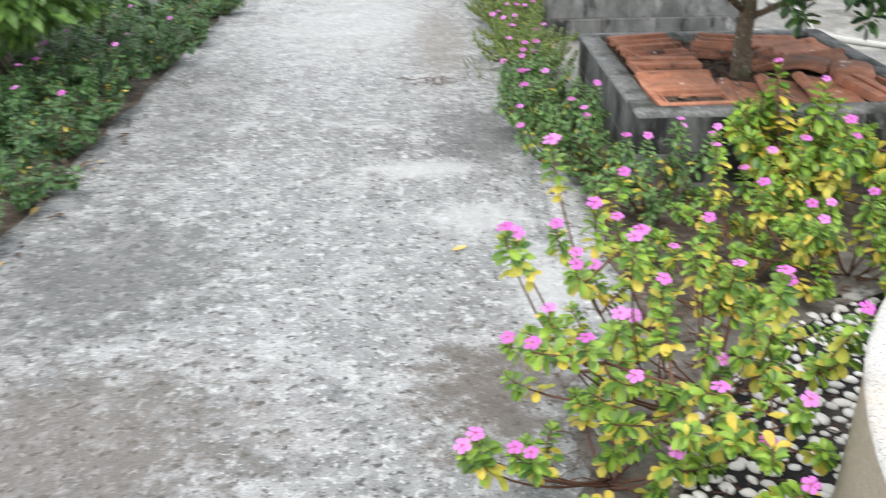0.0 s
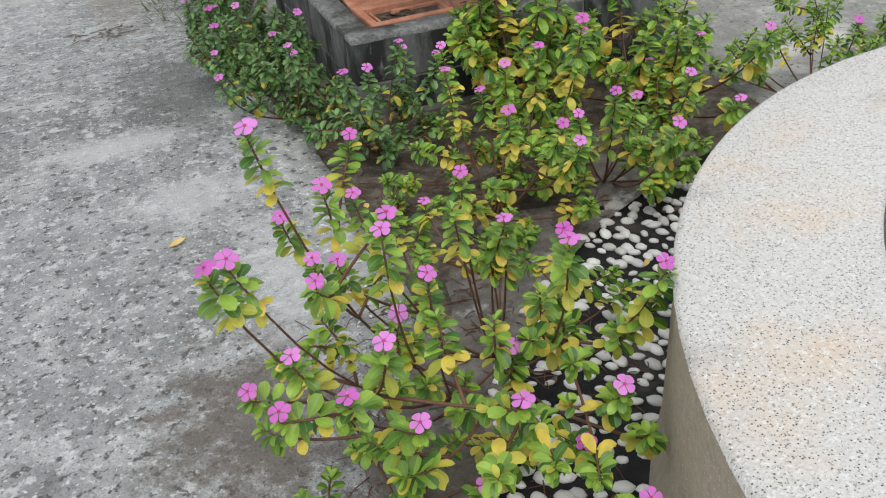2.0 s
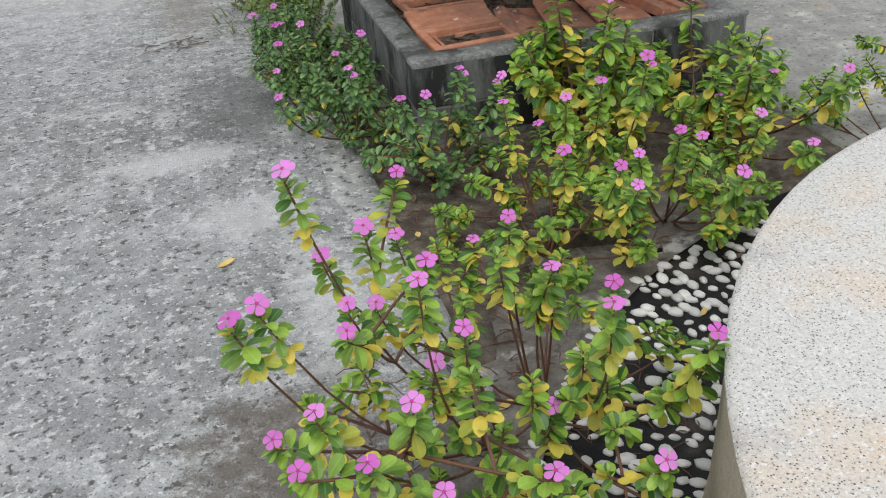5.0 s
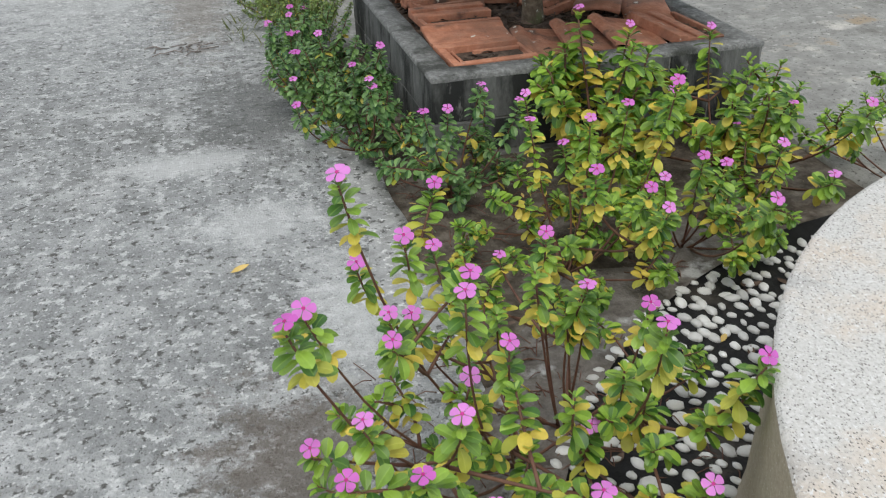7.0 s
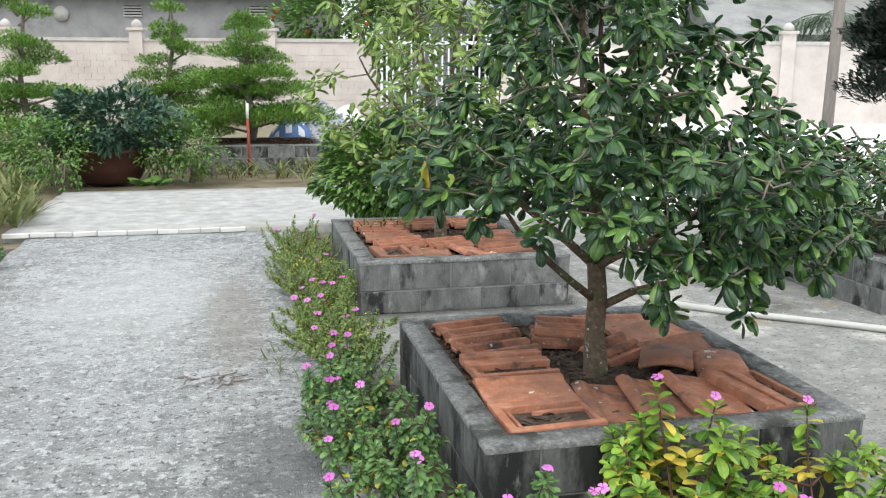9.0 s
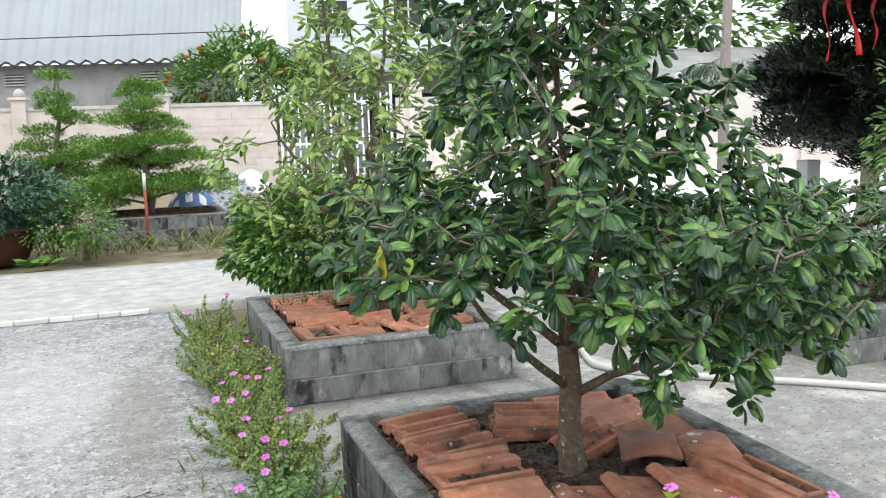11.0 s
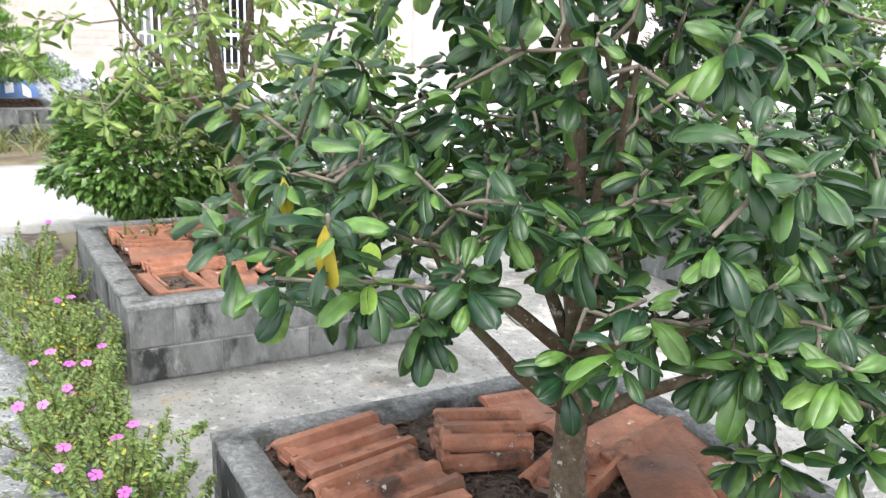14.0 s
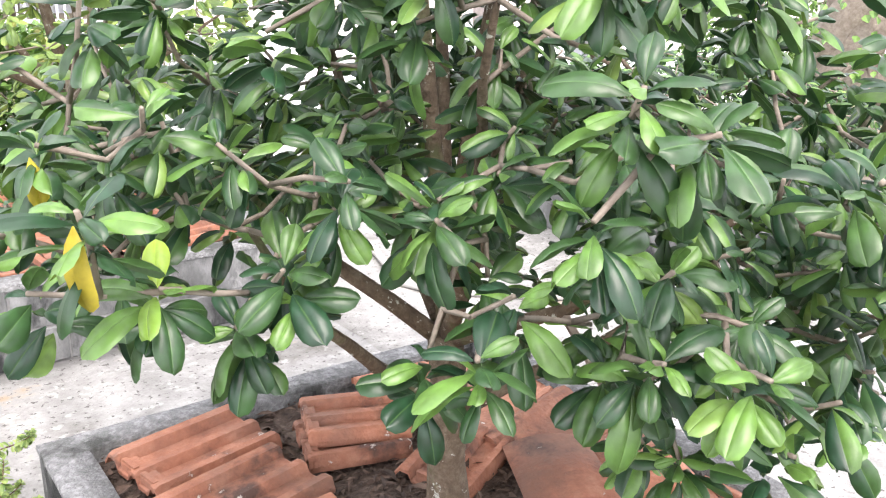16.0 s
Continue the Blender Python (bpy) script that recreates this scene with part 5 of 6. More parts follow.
# ---- shrubs and weeds ----
def shrub(name, base, rx, ry, z0, z1, count, leaf, fol, label, category, seed, stems=7, blooms=0, bloom_mat=None, wild=0.25, flat=0.0):
    """A rounded, uneven shrub of many small leaves on a few stems."""
    global RNG
    keep, RNG = RNG, np.random.default_rng(seed)
    e = thing(name, base, label, category)
    g, w, fl = Geo(), Geo(), Geo()
    shape = leaf_shape(*leaf)
    zc, zr = (z0 + z1) / 2, (z1 - z0) / 2
    for k in range(stems):
        a = rnd(0, 6.283)
        w.tube(curve_pts((rnd(-.04, .04), rnd(-.04, .04), 0), (rx * .6 * math.cos(a), ry * .6 * math.sin(a), zc + zr * rnd(-.2, .6)), 0.05, 4, .03), [.014, .012, .009, .006, .004], 5)
    ms = []
    for _ in range(count):
        a, cz = rnd(0, 6.283), rnd(-1, 1)
        d = Vector((math.sqrt(1 - cz * cz) * math.cos(a), math.sqrt(1 - cz * cz) * math.sin(a), cz))
        r = (1 - 0.42 * rnd(0, 1) ** 2.0) * (1 + wild * 2 * noise.noise((d.x * 1.9 + seed, d.y * 1.9, d.z * 1.9)))
        p = Vector((d.x * rx * r, d.y * ry * r, zc + d.z * zr * r))
        if p.z < 0.02:
            continue
        dd = d + Vector((rnd(-.8, .8), rnd(-.8, .8), rnd(-.5, .7)))
        ms.append(place(p, dd, rnd(-.6, .6), rnd(0.7, 1.25)))
    g.scatter(shape, ms)
    part("stems", w.data("stems", M_TWIG), e, kind="stuff")
    part("foliage", crease(g.data("foliage", fol)), e, kind="stuff")
    for _ in range(blooms):
        a, cz = rnd(0, 6.283), rnd(-.2, 1)
        d = Vector((math.sqrt(1 - cz * cz) * math.cos(a), math.sqrt(1 - cz * cz) * math.sin(a), cz))
        f = Geo()
        pv = leaf_shape(leaf[0] * 0.8, leaf[0] * 0.7, 3, .3, -.3, .6)
        f.scatter(pv, [Matrix.Rotation(k * 1.05 + lay, 4, "Z") @ Matrix.Rotation(radians(-25 - 30 * lay), 4, "Y") for k in range(6) for lay in (0, 1)])
        part("flower", f.data("flower", bloom_mat), e, m=Matrix.Translation((d.x * rx * 1.04, d.y * ry * 1.04, zc + d.z * zr * 1.04)) @ Matrix.Scale(0.6, 4))
    RNG = keep
    return e


shrub("gardenia_bush", (0.70, 5.35, 0.0), 0.70, 0.55, 0.12, 1.12, 8500, (0.085, 0.036, 4, .25, .3, .55), F_SHRUB, "dense rounded green bush with pale buds", "bush", 41, 12, 22, F_CREAM, 0.12)
shrub("leafy_shrub", (-3.35, 1.6, 0.0), 0.55, 0.55, 0.35, 1.25, 2200, (0.12, 0.055, 4, .2, .3, .5), F_SHRUB, "broad-leaved green shrub behind the flower bed", "shrub", 42)
shrub("dark_shrub", (-2.45, 10.3, 0.40), 0.85, 0.75, -0.05, 0.80, 4500, (0.12, 0.045, 3, .2, .3, .5), F_BLUEGREEN, "spreading blue-green shrub in a brown pot", "shrub", 43, 10, 0, None, 0.3)
for k, (x, y) in enumerate([(-1.35, 9.9), (-2.95, 9.4), (-1.7, 10.2), (-3.3, 9.9)]):
    shrub("rose_bush", (x, y, 0.0), 0.42, 0.4, 0.1, 0.85 + 0.1 * (k % 2), 1100, (0.06, 0.032, 3, .2, .3, .5), F_SHRUB, "thin rose bush with pale yellow roses", "bush", 44 + k, 9, 5, F_CREAM, 0.45)
shrub("hedge_shrub", (6.9, 4.2, 0.0), 1.0, 0.9, 0.3, 2.5, 3800, (0.10, 0.05, 3, .2, .3, .5), F_SHRUB, "tall green shrub behind the old trunk", "shrub", 50, 10, 0, None, 0.3)
shrub("grey_shrub", (3.3, 9.9, 0.0), 0.6, 0.5, 0.05, 0.8, 700, (0.10, 0.02, 3, .2, .3, .5), F_WEED, "wispy pale weeds at the yard's edge", "weeds", 49, 10, 0, None, 0.5)


def weeds(name, x0, x1, y0, y1, n, h, label, seed, blades=7, z=0.0):
    global RNG
    keep, RNG = RNG, np.random.default_rng(seed)
    g = Geo()
    shape = leaf_shape(1.0, 0.10, 4, .3, .35, .35)
    ms = []
    for _ in range(n):
        x, y = rnd(x0, x1), rnd(y0, y1)
        for _ in range(blades):
            a = rnd(0, 6.283)
            ms.append(place((x + rnd(-.04, .04), y + rnd(-.04, .04), z), (math.cos(a), math.sin(a), rnd(.8, 3)), 0, h * rnd(.4, 1.1)))
    g.scatter(shape, ms)
    solo(name, g.data(name, F_WEED), label, "weeds", kind="stuff")
    RNG = keep


weeds("grass_weeds", -3.6, -2.75, 6.2, 9.0, 60, 0.45, "rough pale weeds beside the slab", 51)
weeds("grass_weeds", -1.3, 1.6, 9.6, 11.2, 70, 0.35, "short weeds before the block planter", 52)
weeds("grass_weeds", -0.62, -0.45, 1.5, 2.4, 10, 0.10, "small weeds at the path's edge", 53, 5)
weeds("grass_weeds", -7, -3.3, 9, 18, 140, 0.5, "overgrown weeds in the far bed", 54)
weeds("grass_weeds", 0.15, 0.6, 3.9, 4.35, 14, 0.16, "small weeds among the clay tiles", 55, 5, 0.3)
weeds("grass_weeds", 5, 9, 5.2, 6.2, 60, 0.22, "low grass at the yard's edge", 56)


def cabbage(x, y, seed):
    global RNG
    keep, RNG = RNG, np.random.default_rng(seed)
    g = Geo()
    shape = leaf_shape(0.24, 0.12, 5, .2, .35, .55)
    g.scatter(shape, [place((0, 0, .02), (math.cos(k * 2.4), math.sin(k * 2.4), rnd(.3, 1.2)), rnd(-.3, .3), rnd(.7, 1.1)) for k in range(11)])
    solo("leafy_vegetable", g.data("leafy_vegetable", F_SHRUB), "broad-leaved green vegetable plant on the ground", "plant", m=Matrix.Translation((x, y, 0)))
    RNG = keep


cabbage(-1.95, 9.35, 61)
cabbage(-1.75, 9.45, 62)

pot = Geo()
n_side = 28
prof = [(0.30, 0.0), (0.42, 0.06), (0.50, 0.25), (0.53, 0.42), (0.57, 0.44), (0.57, 0.48), (0.50, 0.48), (0.48, 0.40)]
pv = [(r * math.cos(2 * math.pi * k / n_side), r * math.sin(2 * math.pi * k / n_side), z) for k in range(n_side) for r, z in prof]
q = len(prof)
pf = [(k * q + i, ((k + 1) % n_side) * q + i, ((k + 1) % n_side) * q + i + 1, k * q + i + 1) for k in range(n_side) for i in range(q - 1)]
pf += [tuple(k * q for k in range(n_side))[::-1], tuple(k * q + q - 1 for k in range(n_side))]
solo("garden_pot", mesh_data("garden_pot", pv, pf, M_POT), "large brown glazed garden pot", "pot", m=Matrix.Translation((-2.45, 10.3, -0.02)))


# ---- clipped trees ----
def cloud_tree(name, base, height, pads, label, fol, seed, needle=(0.062, 0.018, 2, .2, .2, .5), dens=1.0, trunk_r=0.06):
    """A clipped tree: a bent trunk with flat pads of foliage. pads: (z, offset x, offset y, radius, thickness)."""
    global RNG
    keep, RNG = RNG, np.random.default_rng(seed)
    e = thing(name, base, label, "tree")
    t = Geo()
    pts = [Vector((0.07 * math.sin(i * 1.3), 0.05 * math.cos(i * 1.7), -0.05 + height * i / 7)) for i in range(8)]
    t.tube(pts, [trunk_r * (1.15 - 0.85 * i / 7) for i in range(8)], 8)
    for z, ox, oy, r, th in pads:
        t.tube([(pts[4].x * .3, pts[4].y * .3, max(0.05, z - 0.16)), (ox * .6, oy * .6, z - 0.06), (ox, oy, z)], [.022, .016, .01], 5)
    part("trunk", t.data("trunk", M_TWIG), e)
    shape = leaf_shape(*needle)
    for z, ox, oy, r, th in pads:
        g = Geo()
        ms = []
        for _ in range(int(8200 * r * r * dens) + 300):
            a, rr = rnd(0, 6.283), math.sqrt(rnd(0, 1)) * r
            edge = 1 + 0.5 * noise.noise((math.cos(a) * 2 + seed, math.sin(a) * 2, z * 3))
            zz = th * math.sqrt(max(0, 1 - (rr / r) ** 2)) * rnd(-.35, 1) + 0.10 * noise.noise(((ox + rr * math.cos(a)) * 3, (oy + rr * math.sin(a)) * 3, z))
            p = (ox + rr * edge * math.cos(a), oy + rr * edge * math.sin(a), z + zz)
            ms.append(place(p, (math.cos(a) * .7 + rnd(-.7, .7), math.sin(a) * .7 + rnd(-.7, .7), rnd(.1, 1.3)), rnd(-.5, .5), rnd(.7, 1.4)))
        g.scatter(shape, ms)
        part("foliage_pad", g.data("foliage_pad", fol), e, kind="stuff")
    RNG = keep
    return e


def pads_for(h, n, rmax, seed):
    r = random.Random(seed)
    out = []
    for i in range(n):
        u = i / (n - 1)
        rr = rmax * (1 - 0.72 * u)
        z = 0.35 + (h - 0.4) * u
        k = 3 if u < 0.45 else (2 if u < 0.85 else 1)
        a0 = r.uniform(0, 6.28)
        for j in range(k):
            a = a0 + j * 6.283 / k
            off = rr * (0.62 if k > 1 else 0)
            out.append((z + r.uniform(-.13, .13), off * math.cos(a), off * math.sin(a), max(.24, rr * (0.64 if k > 1 else .9)), 0.15 + 0.05 * (1 - u)))
    return out


CLIP = "clipped cloud-pruned evergreen with flat green pads"
cloud_tree("topiary_tree", (-0.50, 12.1, 0.37), 2.05, pads_for(2.05, 8, 1.05, 3), CLIP, F_PINE, 71)
cloud_tree("topiary_tree", (-1.75, 13.6, 0.0), 2.6, pads_for(2.6, 9, 0.85, 5), CLIP, F_PINE, 72)
cloud_tree("topiary_tree", (-3.7, 11.6, 0.0), 2.75, pads_for(2.75, 7, 1.0, 8), CLIP, F_PINE, 73)


def dark_tree(base, seed):
    """A large dark clipped tree hung with ribbons."""
    r = random.Random(seed)
    pads = []
    for i in range(46):
        u = r.random()
        z = 0.85 + 2.6 * u
        rad = 1.55 * math.sin(math.pi * min(1, 0.22 + 0.75 * u)) ** 0.8
        a, rr = r.uniform(0, 6.28), rad * r.uniform(.2, 0.85)
        pads.append((z, rr * math.cos(a), rr * math.sin(a), r.uniform(.35, .6), r.uniform(.28, .42)))
    pads += [(2.95, -1.1, -.5, .35, .12), (2.95, -.75, -.85, .4, .12), (3.0, -.3, -1.1, .4, .12), (2.9, .1, -1.2, .4, .12)]
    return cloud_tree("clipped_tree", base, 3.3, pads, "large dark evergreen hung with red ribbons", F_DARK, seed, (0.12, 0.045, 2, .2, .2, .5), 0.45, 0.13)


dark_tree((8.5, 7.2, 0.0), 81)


def ribbon(p, ln, sway, w, rz):
    v, f = [], []
    for i in range(9):
        u = i / 8
        x, y, z = sway * u ** 1.4, 0.03 * math.sin(u * 7), -ln * u
        tw = 0.6 * math.sin(u * 5 + rz)
        v += [(x - w * math.cos(tw), y - w * math.sin(tw), z), (x + w * math.cos(tw), y + w * math.sin(tw), z)]
    f = [(2 * i, 2 * i + 1, 2 * i + 3, 2 * i + 2) for i in range(8)]
    ob = solo("ribbon", mesh_data("ribbon", v, f, M_RIBBON), "red cloth ribbon hanging from the dark tree", "ribbon", "red ribbons", m=pose(*p, 0, 0, rz * 40))
    md = ob.modifiers.new("thickness", "SOLIDIFY")
    md.thickness = 0.003
    return ob


for p, ln, sway, w in [((7.35, 6.75, 2.95), .75, -.12, .03), ((7.5, 6.55, 3.0), .75, -.18, .035), ((7.7, 6.35, 2.9), .6, -.1, .03), ((7.9, 6.25, 3.0), .95, .02, .04),
                       ((8.1, 6.1, 2.95), .7, .1, .03), ((8.3, 6.0, 3.05), .9, -.1, .035), ((8.55, 5.95, 2.8), .7, .05, .035)]:
    ribbon(p, ln, sway, w, rnd(0, 3))


# ---- poles, posts and heaps ----
def post(x, y, w, h, label, mat=M_POST):
    me = chamfer_box(w, w, h, 0.012).copy()
    me.materials.append(mat)
    solo("stone_post", me, label, "post", m=Matrix.Translation((x, y, -0.03)))


post(-2.95, 5.9, 0.16, 0.62, "short grey concrete post beside the path")
post(-3.12, 3.7, 0.16, 0.5, "short grey concrete post beside the path")
post(8.54, 8.3, 0.24, 0.95, "square granite post at the bright yard")

rp = thing("marker_pole", (-0.555, 10.97, 0), "thin red painted pole with a white top", "pole")
part("shaft", Geo().tube([(0, 0, -.03), (.004, 0, .4), (-.003, 0, .8)], .022, 8).data("shaft", M_RED), rp)
part("tip", Geo().tube([(-.003, 0, .8), (0, 0, 1.03)], .022, 8).data("tip", M_WHITE), rp, "white painted top")
up = Geo().tube([(15.6, 19.6, -.05), (15.6, 19.55, 3), (15.75, 19.5, 8.5)], [.17, .15, .11], 10)
solo("utility_pole", up.data("utility_pole", M_POLE), "weathered grey utility pole before the wall", "pole")


def heap(name, base, rx, ry, h, n, size, label, mat, seed):
    global RNG
    keep, RNG = RNG, np.random.default_rng(seed)
    e = thing(name, base, label, "heap")
    v, f = [], []
    for j in range(9):
        for k in range(24):
            u, a = j / 8, 2 * math.pi * k / 24
            r = math.cos(u * math.pi / 2)
            s = 1 + 0.2 * noise.noise((math.cos(a) * 2, math.sin(a) * 2, u * 3 + seed))
            v.append((rx * r * s * math.cos(a), ry * r * s * math.sin(a), h * u ** 0.8 * s - 0.02))
    for j in range(8):
        for k in range(24):
            f.append((j * 24 + k, j * 24 + (k + 1) % 24, (j + 1) * 24 + (k + 1) % 24, (j + 1) * 24 + k))
    part("mound", mesh_data("mound", v, f, mat), e)
    bm = bmesh.new()
    bmesh.ops.create_icosphere(bm, subdivisions=1, radius=1)
    sh = ([tuple(Vector((w.co.x, w.co.y * .8, w.co.z * .6)) * (1 + .2 * noise.noise(w.co * 2))) for w in bm.verts], [tuple(x.index for x in fc.verts) for fc in bm.faces])
    bm.free()
    g = Geo()
    for _ in range(n):
        p = v[int(rnd(0, len(v) - .01))]
        g.scatter(sh, [pose(p[0] + rnd(-.08, .08), p[1] + rnd(-.08, .08), max(0, p[2] + rnd(-.01, .03)), rnd(0, 90), rnd(0, 90), rnd(0, 360)) @ Matrix.Scale(size * rnd(.6, 1.5), 4)])
    part("gravel", g.data("gravel", mat, False), e, kind="stuff")
    RNG = keep
    return e


heap("gravel_heap", (0.80, 13.75, 0.0), 0.85, 0.7, 0.86, 900, 0.035, "heap of grey gravel half covered by sheets", M_GRAVEL, 91)
heap("rubble_heap", (3.6, 11.2, 0.0), 1.3, 0.9, 0.55, 500, 0.05, "heap of pale broken stones at the yard", M_GRAVEL, 92)


def sheet(name, cx, cy, lx, ly, h, mats, label, seed, check=False):
    n = 16
    v, f, mi = [], [], []
    for j in range(n + 1):
        for k in range(n + 1):
            u, w = k / n * 2 - 1, j / n * 2 - 1
            z = h * max(0, 1 - 0.7 * (u * u + w * w)) + 0.05 * noise.noise((u * 3 + seed, w * 3, 0)) + 0.03
            v.append((u * lx, w * ly, z))
    for j in range(n):
        for k in range(n):
            a = j * (n + 1) + k
            f.append((a, a + 1, a + n + 2, a + n + 1))
            mi.append((1 if (j // 2 % 2 == 0) or (k // 2 % 2 == 0) else 0) if check else 0)
    ob = solo(name, mesh_data(name, v, f, mats, mi), label, "sheet", m=Matrix.Translation((cx, cy, 0)))
    md = ob.modifiers.new("thickness", "SOLIDIFY")
    md.thickness = 0.006


sheet("checked_sheet", 0.22, 13.30, 0.44, 0.32, 0.70, [M_TARPW, M_TARP], "blue and white checked sheet over the gravel", 3, True)
sheet("plastic_sheet", 1.30, 14.05, 0.5, 0.45, 0.84, [M_TARPW], "crumpled white plastic sheet over the gravel", 9)


# ---- boundary wall and buildings ----
WA, WB = Vector((-16, 30.3, 0)), Vector((34, 16.8, 0))
WD = (WB - WA).normalized()
WN = Vector((WD.y, -WD.x, 0))
W_ROT = math.degrees(math.atan2(WD.y, WD.x))
WALL_H = 2.45


def wall_m(s, off=0.0, z=0.0):
    p = WA + WD * s + WN * off
    return pose(p.x, p.y, z, 0, 0, W_ROT)


def boundary_wall():
    gate = (20.3, 23.9)
    length = (WB - WA).length
    for nm, s0, s1 in (("wall_boundary_west", 0, gate[0]), ("wall_boundary_east", gate[1], length)):
        e = thing(nm, (0, 0, 0), "pale cream block boundary wall with a grey cap", "wall", kind="structure")
        e.matrix_basis = wall_m(s0)
        part("panel", Geo().box(0, -.07, -.05, s1 - s0, .07, WALL_H - .1).data("panel", M_WALL, False), e)
        part("cap", Geo().box(0, -.11, WALL_H - .1, s1 - s0, .11, WALL_H).data("cap", M_WALLCAP, False), e)
        grooves = Geo()
        z = 0.2
        row = 0
        while z < WALL_H - .3:
            x = (row % 2) * 0.2
            while x < s1 - s0 - .4:
                if -2 < (s0 + x) - 12 < 8:
                    grooves.box(x + .008, -.082, z, x + .392, -.068, z + .185)
                x += .4
            z += .195
            row += 1
        if grooves.v:
            part("block_course", grooves.data("block_course", M_WALL, False), e, kind="stuff")
        s = 0.6
        while s < s1 - s0:
            g = Geo().box(s - .2, -.2, -.05, s + .2, .12, WALL_H + .22)
            g.box(s - .26, -.26, WALL_H + .22, s + .26, .18, WALL_H + .30)
            part("pillar", g.data("pillar", M_WALL, False), e)
            cap = Geo()
            cap.tube([(s, -.04, WALL_H + .30), (s, -.04, WALL_H + .36), (s, -.04, WALL_H + .46), (s, -.04, WALL_H + .55)], [.13, .17, .14, .04], 10)
            part("finial", cap.data("finial", M_WALLCAP), e)
            s += 4.1
    e = thing("metal_gate", (0, 0, 0), "pale grey barred metal gate in the wall", "gate")
    e.matrix_basis = wall_m(gate[0] + .1)
    W = gate[1] - gate[0] - .2
    part("gate_frame", Geo().box(0, -.03, .1, W, .03, .2).box(0, -.03, 1.1, W, .03, 1.18).box(0, -.03, 2.3, W, .03, 2.4).box(0, -.03, -.06, .08, .03, 2.9).box(W - .08, -.03, -.06, W, .03, 2.9).box(W / 2 - .05, -.03, .1, W / 2 + .05, .03, 2.4).data("gate_frame", M_WHITEMETAL, False), e)
    bar = Geo().box(-.025, -.02, .15, .025, .02, 2.62).data("bar", M_WHITEMETAL, False)
    k = 0.2
    while k < W - .1:
        part("bar", bar, e, m=Matrix.Translation((k, 0, 0)))
        k += .19


boundary_wall()


def shed():
    """A grey block building behind the wall with a corrugated sheet roof."""
    e = thing("grey_building", (0, 0, 0), "grey stained building with a pale corrugated roof", "building")
    e.matrix_basis = wall_m(1.0, -5.0)
    W = 17.2
    part("wall", Geo().box(0, 0, -.05, W, 1.6, 4.05).data("wall", M_GREYWALL, False), e)
    v, f = [], []
    n = 170
    for k in range(n + 1):
        x = -.4 + (W + .9) * k / n
        z = 0.07 * math.sin(k * 2 * math.pi / 5)
        v += [(x, -.45, 4.12 + z), (x, 1.9, 7.8 + z), (x, -.45, 4.09 + z)]
    for k in range(n):
        a, b = 3 * k, 3 * k + 3
        f.append((a, b, b + 1, a + 1))
    part("roof", mesh_data("roof", v, f, M_ROOF), e, "pale corrugated sheet roof")
    # shade under the eave, put in as a dark strip along the scallops
    fv = [(x, -.455, z + dz) for x, _, z in v[::3] for dz in (-.10, -.004)]
    ff = [(2 * k, 2 * k + 2, 2 * k + 3, 2 * k + 1) for k in range(n)]
    part("eave_shade", mesh_data("eave_shade", fv, ff, M_DARK), e, "dark strip painting the shade under the scalloped eave")
    for x in (9.6, 14.2):
        vent = part("vent", Geo().box(x, -.03, 3.35, x + .62, .05, 3.75).data("vent", M_DARK, False), e)
        for q in range(4):
            part("slat", Geo().box(x - .03, -.06, 3.36 + q * .1, x + .65, -.01, 3.41 + q * .1).data("slat", M_WALLCAP, False), vent)
    part("round_vent", Geo().tube([(7.3, -.12, 3.45), (7.3, .05, 3.45)], .27, 16).data("round_vent", M_WALLCAP), e)
    part("cable", Geo().tube([(-3, -.6, 5.0), (7, -.6, 4.85), (W + 1, -.6, 5.0)], .02, 5).data("cable", M_DARK), e)


shed()


def house():
    e = thing("pale_house", (0, 0, 0), "pale blue-white house with railings and sheet awning", "house")
    e.matrix_basis = wall_m(20.0, -9.0)
    part("wall", Geo().box(0, 0, -.05, 9, 6, 8.5).data("wall", M_HOUSE, False), e)
    part("roof", Geo().box(-.4, -.5, 8.5, 9.4, 6.5, 8.75).data("roof", M_WALLCAP, False), e)
    part("awning", Geo().add([(0.5, -2.6, 3.7), (8.6, -2.6, 3.7), (8.6, 0, 4.5), (.5, 0, 4.5), (0.5, -2.6, 3.62), (8.6, -2.6, 3.62), (8.6, 0, 4.42), (.5, 0, 4.42)],
         [(0, 1, 2, 3), (7, 6, 5, 4), (0, 4, 5, 1), (1, 5, 6, 2), (0, 3, 7, 4)]).data("awning", M_ROOF, False), e, "pale sheet awning")
    for x in (1.2, 4.2, 7.0):
        w = part("window", Geo().box(x, -.04, 5.3, x + 1.2, .06, 6.6).data("window", M_DARK, False), e)
        part("frame", Geo().box(x - .06, -.07, 5.24, x + 1.26, -.02, 5.32).box(x - .06, -.07, 6.58, x + 1.26, -.02, 6.66).box(x - .06, -.07, 5.24, x + .02, -.02, 6.66).box(x + 1.18, -.07, 5.24, x + 1.26, -.02, 6.66).box(x + .57, -.07, 5.3, x + .63, -.02, 6.6).data("frame", M_WHITEMETAL, False), w)
    part("door", Geo().box(3.0, -.05, 0, 6.0, .05, 2.9).data("door", M_DARK, False), e)
    rail = Geo().box(0, -1.2, 5.4, 9, -1.15, 5.46)
    for k in range(31):
        rail.box(k * .3, -1.19, 4.5, k * .3 + .03, -1.16, 5.4)
    part("railing", rail.data("railing", M_WHITEMETAL, False), e)


house()


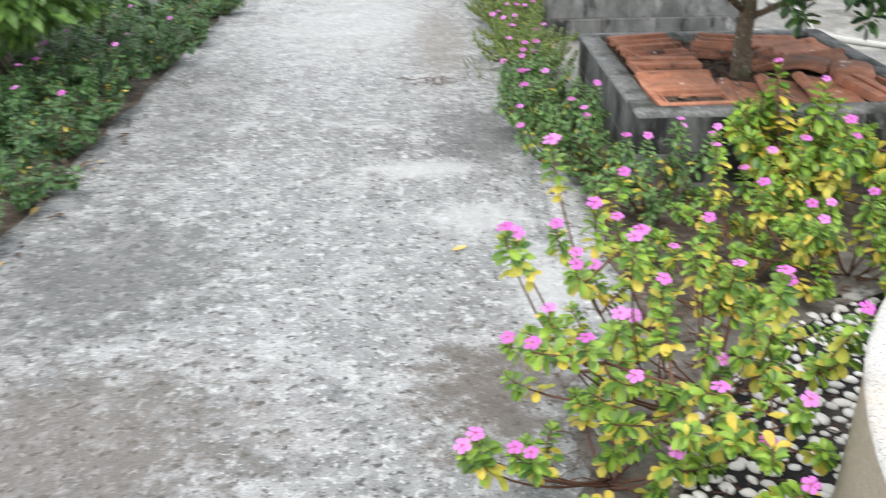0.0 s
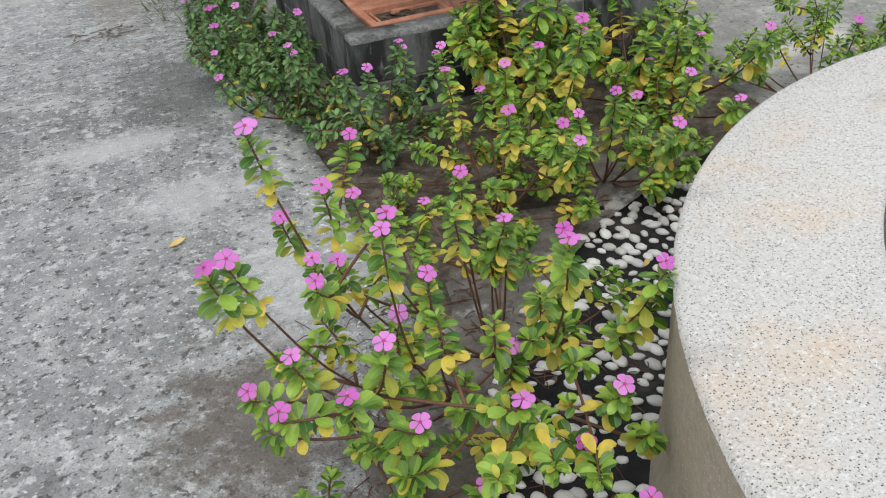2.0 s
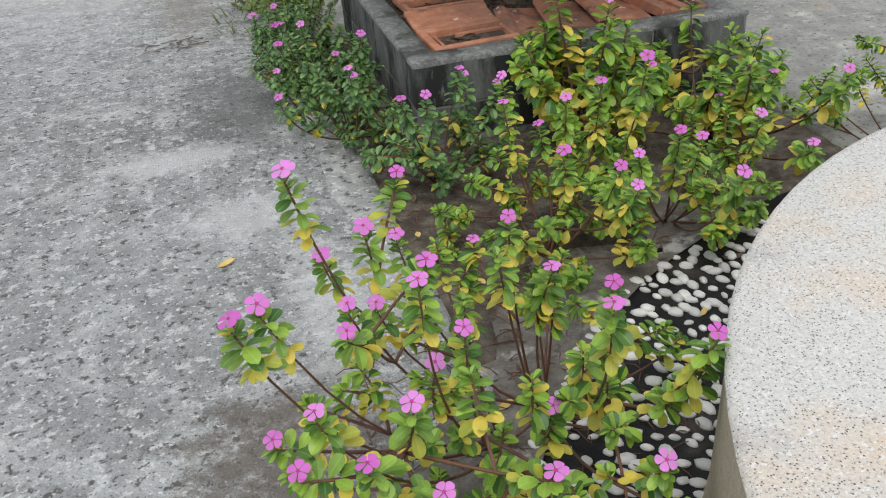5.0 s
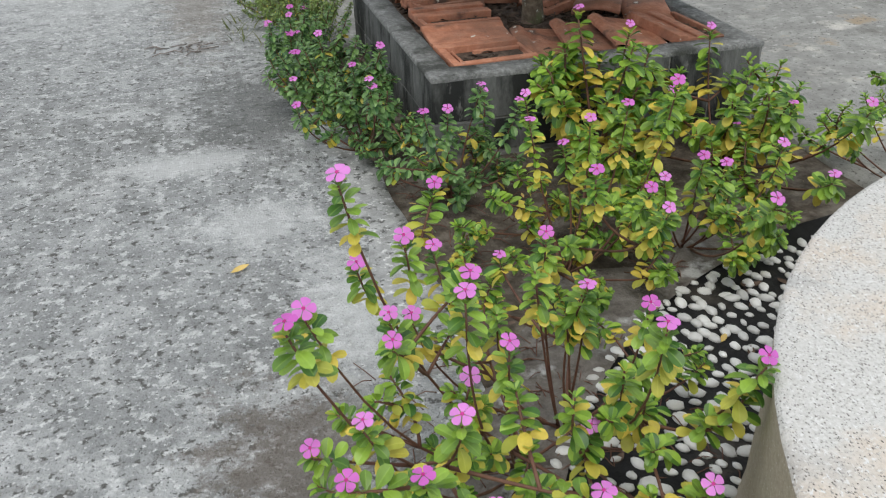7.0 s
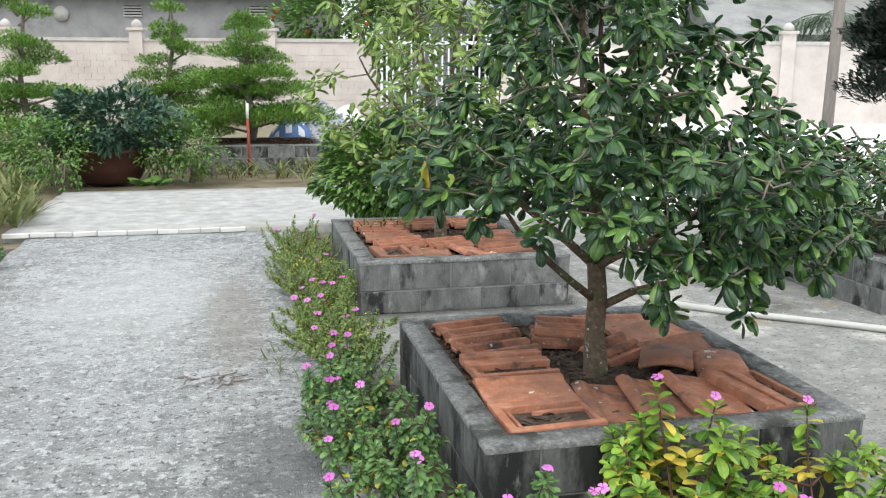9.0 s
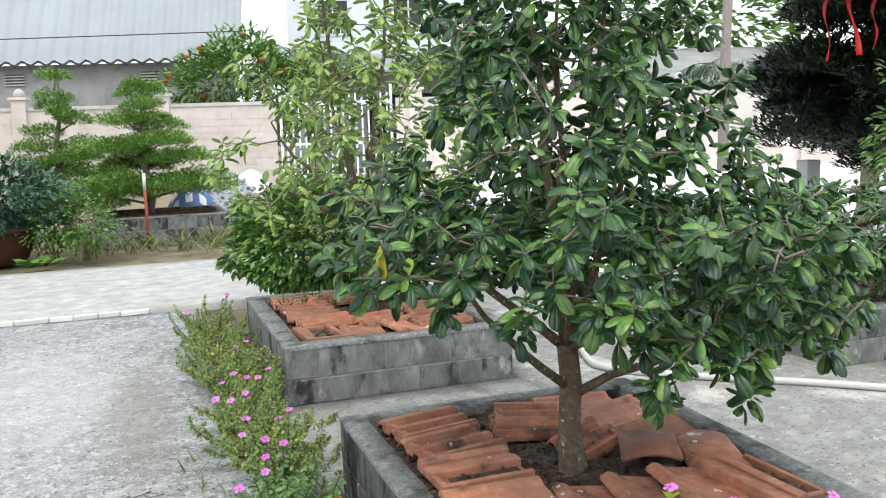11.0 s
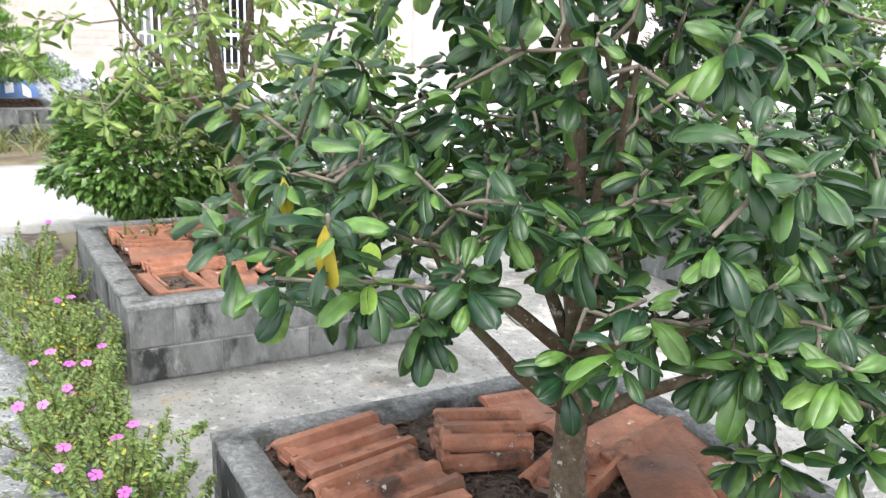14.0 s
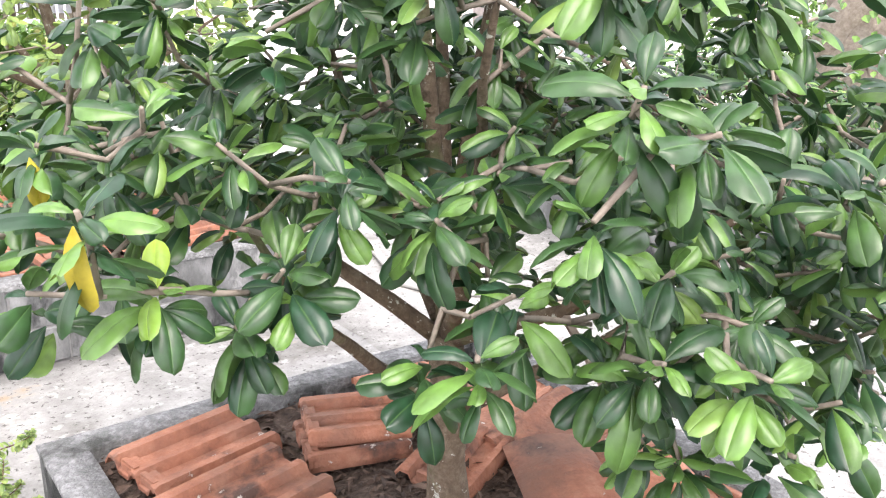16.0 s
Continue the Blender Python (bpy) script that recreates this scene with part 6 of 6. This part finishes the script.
def far_house():
    e = thing("far_house", (0, 0, 0), "low house with a grey roof behind the wall", "house")
    e.matrix_basis = wall_m(33.0, -8.0)
    part("wall", Geo().box(0, 0, -.05, 9, 6, 3.1).data("wall", M_HOUSE, False), e)
    part("roof", Geo().add([(-.6, -.8, 2.95), (9.6, -.8, 2.95), (9.6, 3, 4.6), (-.6, 3, 4.6), (9.6, 6.8, 2.95), (-.6, 6.8, 2.95)], [(0, 1, 2, 3), (3, 2, 4, 5), (0, 3, 5), (1, 4, 2)]).data("roof", M_GREYWALL, False), e)


far_house()


def palm(base, h, fronds, ln, label, seed):
    global RNG
    keep, RNG = RNG, np.random.default_rng(seed)
    e = thing("coconut_palm", base, label, "palm")
    part("trunk", Geo().tube([(0, 0, -.05), (.1, 0, h * .4), (.05, .1, h)], [.2, .15, .12], 10).data("trunk", M_POLE), e)
    shape = leaf_shape(1.0, 0.055, 3, .3, .35, .4)
    for k in range(fronds):
        g = Geo()
        a = 6.283 * k / fronds + rnd(-.2, .2)
        rise = rnd(.1, 1.2)
        pts = []
        for i in range(11):
            u = i / 10
            pts.append(Vector((math.cos(a) * ln * u * .9, math.sin(a) * ln * u * .9, h + ln * (rise * u - (rise * .55 + .55) * u * u))))
        g.tube(pts, [.035 * (1 - .8 * i / 10) for i in range(11)], 5)
        ms = []
        for i in range(44):
            u = .12 + .86 * i / 44
            j = min(9, int(u * 10))
            p = pts[j].lerp(pts[j + 1], u * 10 - j)
            d = (pts[j + 1] - pts[j]).normalized()
            s = d.cross(Vector((0, 0, 1))).normalized()
            for sg in (-1, 1):
                ms.append(place(p, d * .6 + s * sg + Vector((0, 0, -.25)), rnd(-.3, .3), ln * .34 * (1 - abs(u - .4)) * rnd(.85, 1.1)))
        g.scatter(shape, ms)
        part("frond", g.data("frond", F_PALM), e)
    RNG = keep


palm((5.5, 29.8, 0), 3.7, 15, 3.2, "coconut palm with drooping fronds behind the wall", 201)
palm((11.5, 29.0, 0), 4.0, 15, 3.4, "coconut palm with drooping fronds behind the wall", 202)
palm((20.5, 25.0, 0), 2.8, 15, 3.6, "young coconut palm behind the boundary wall", 203)
palm((23.8, 25.0, 0), 3.4, 14, 3.6, "young coconut palm behind the boundary wall", 204)
shrub("flowering_shrub", (3.0, 28.3, 0.0), 2.3, 1.2, 1.2, 4.6, 5200, (0.30, 0.10, 3, .2, .3, .5), F_SHRUB, "feathery green shrub with orange flowers", "shrub", 205, 9, 16, F_ORANGE, 0.3)
shrub("far_tree", (25, 34, 0.0), 5, 4, 2.0, 9.5, 2600, (0.7, 0.3, 3, .2, .3, .5), F_SHRUB, "hazy green tree beyond the houses", "tree", 206, 6)
shrub("far_tree", (14, 36, 0.0), 4, 3, 2.0, 7.5, 1800, (0.7, 0.3, 3, .2, .3, .5), F_SHRUB, "hazy green tree beyond the houses", "tree", 207, 6)
shrub("far_tree", (33, 20, 0.0), 5, 4, 1.5, 9, 2200, (0.7, 0.3, 3, .2, .3, .5), F_SHRUB, "green tree beside the bright yard", "tree", 208, 6)

# small laid pieces last
lay_pebbles()
joint_tiles()
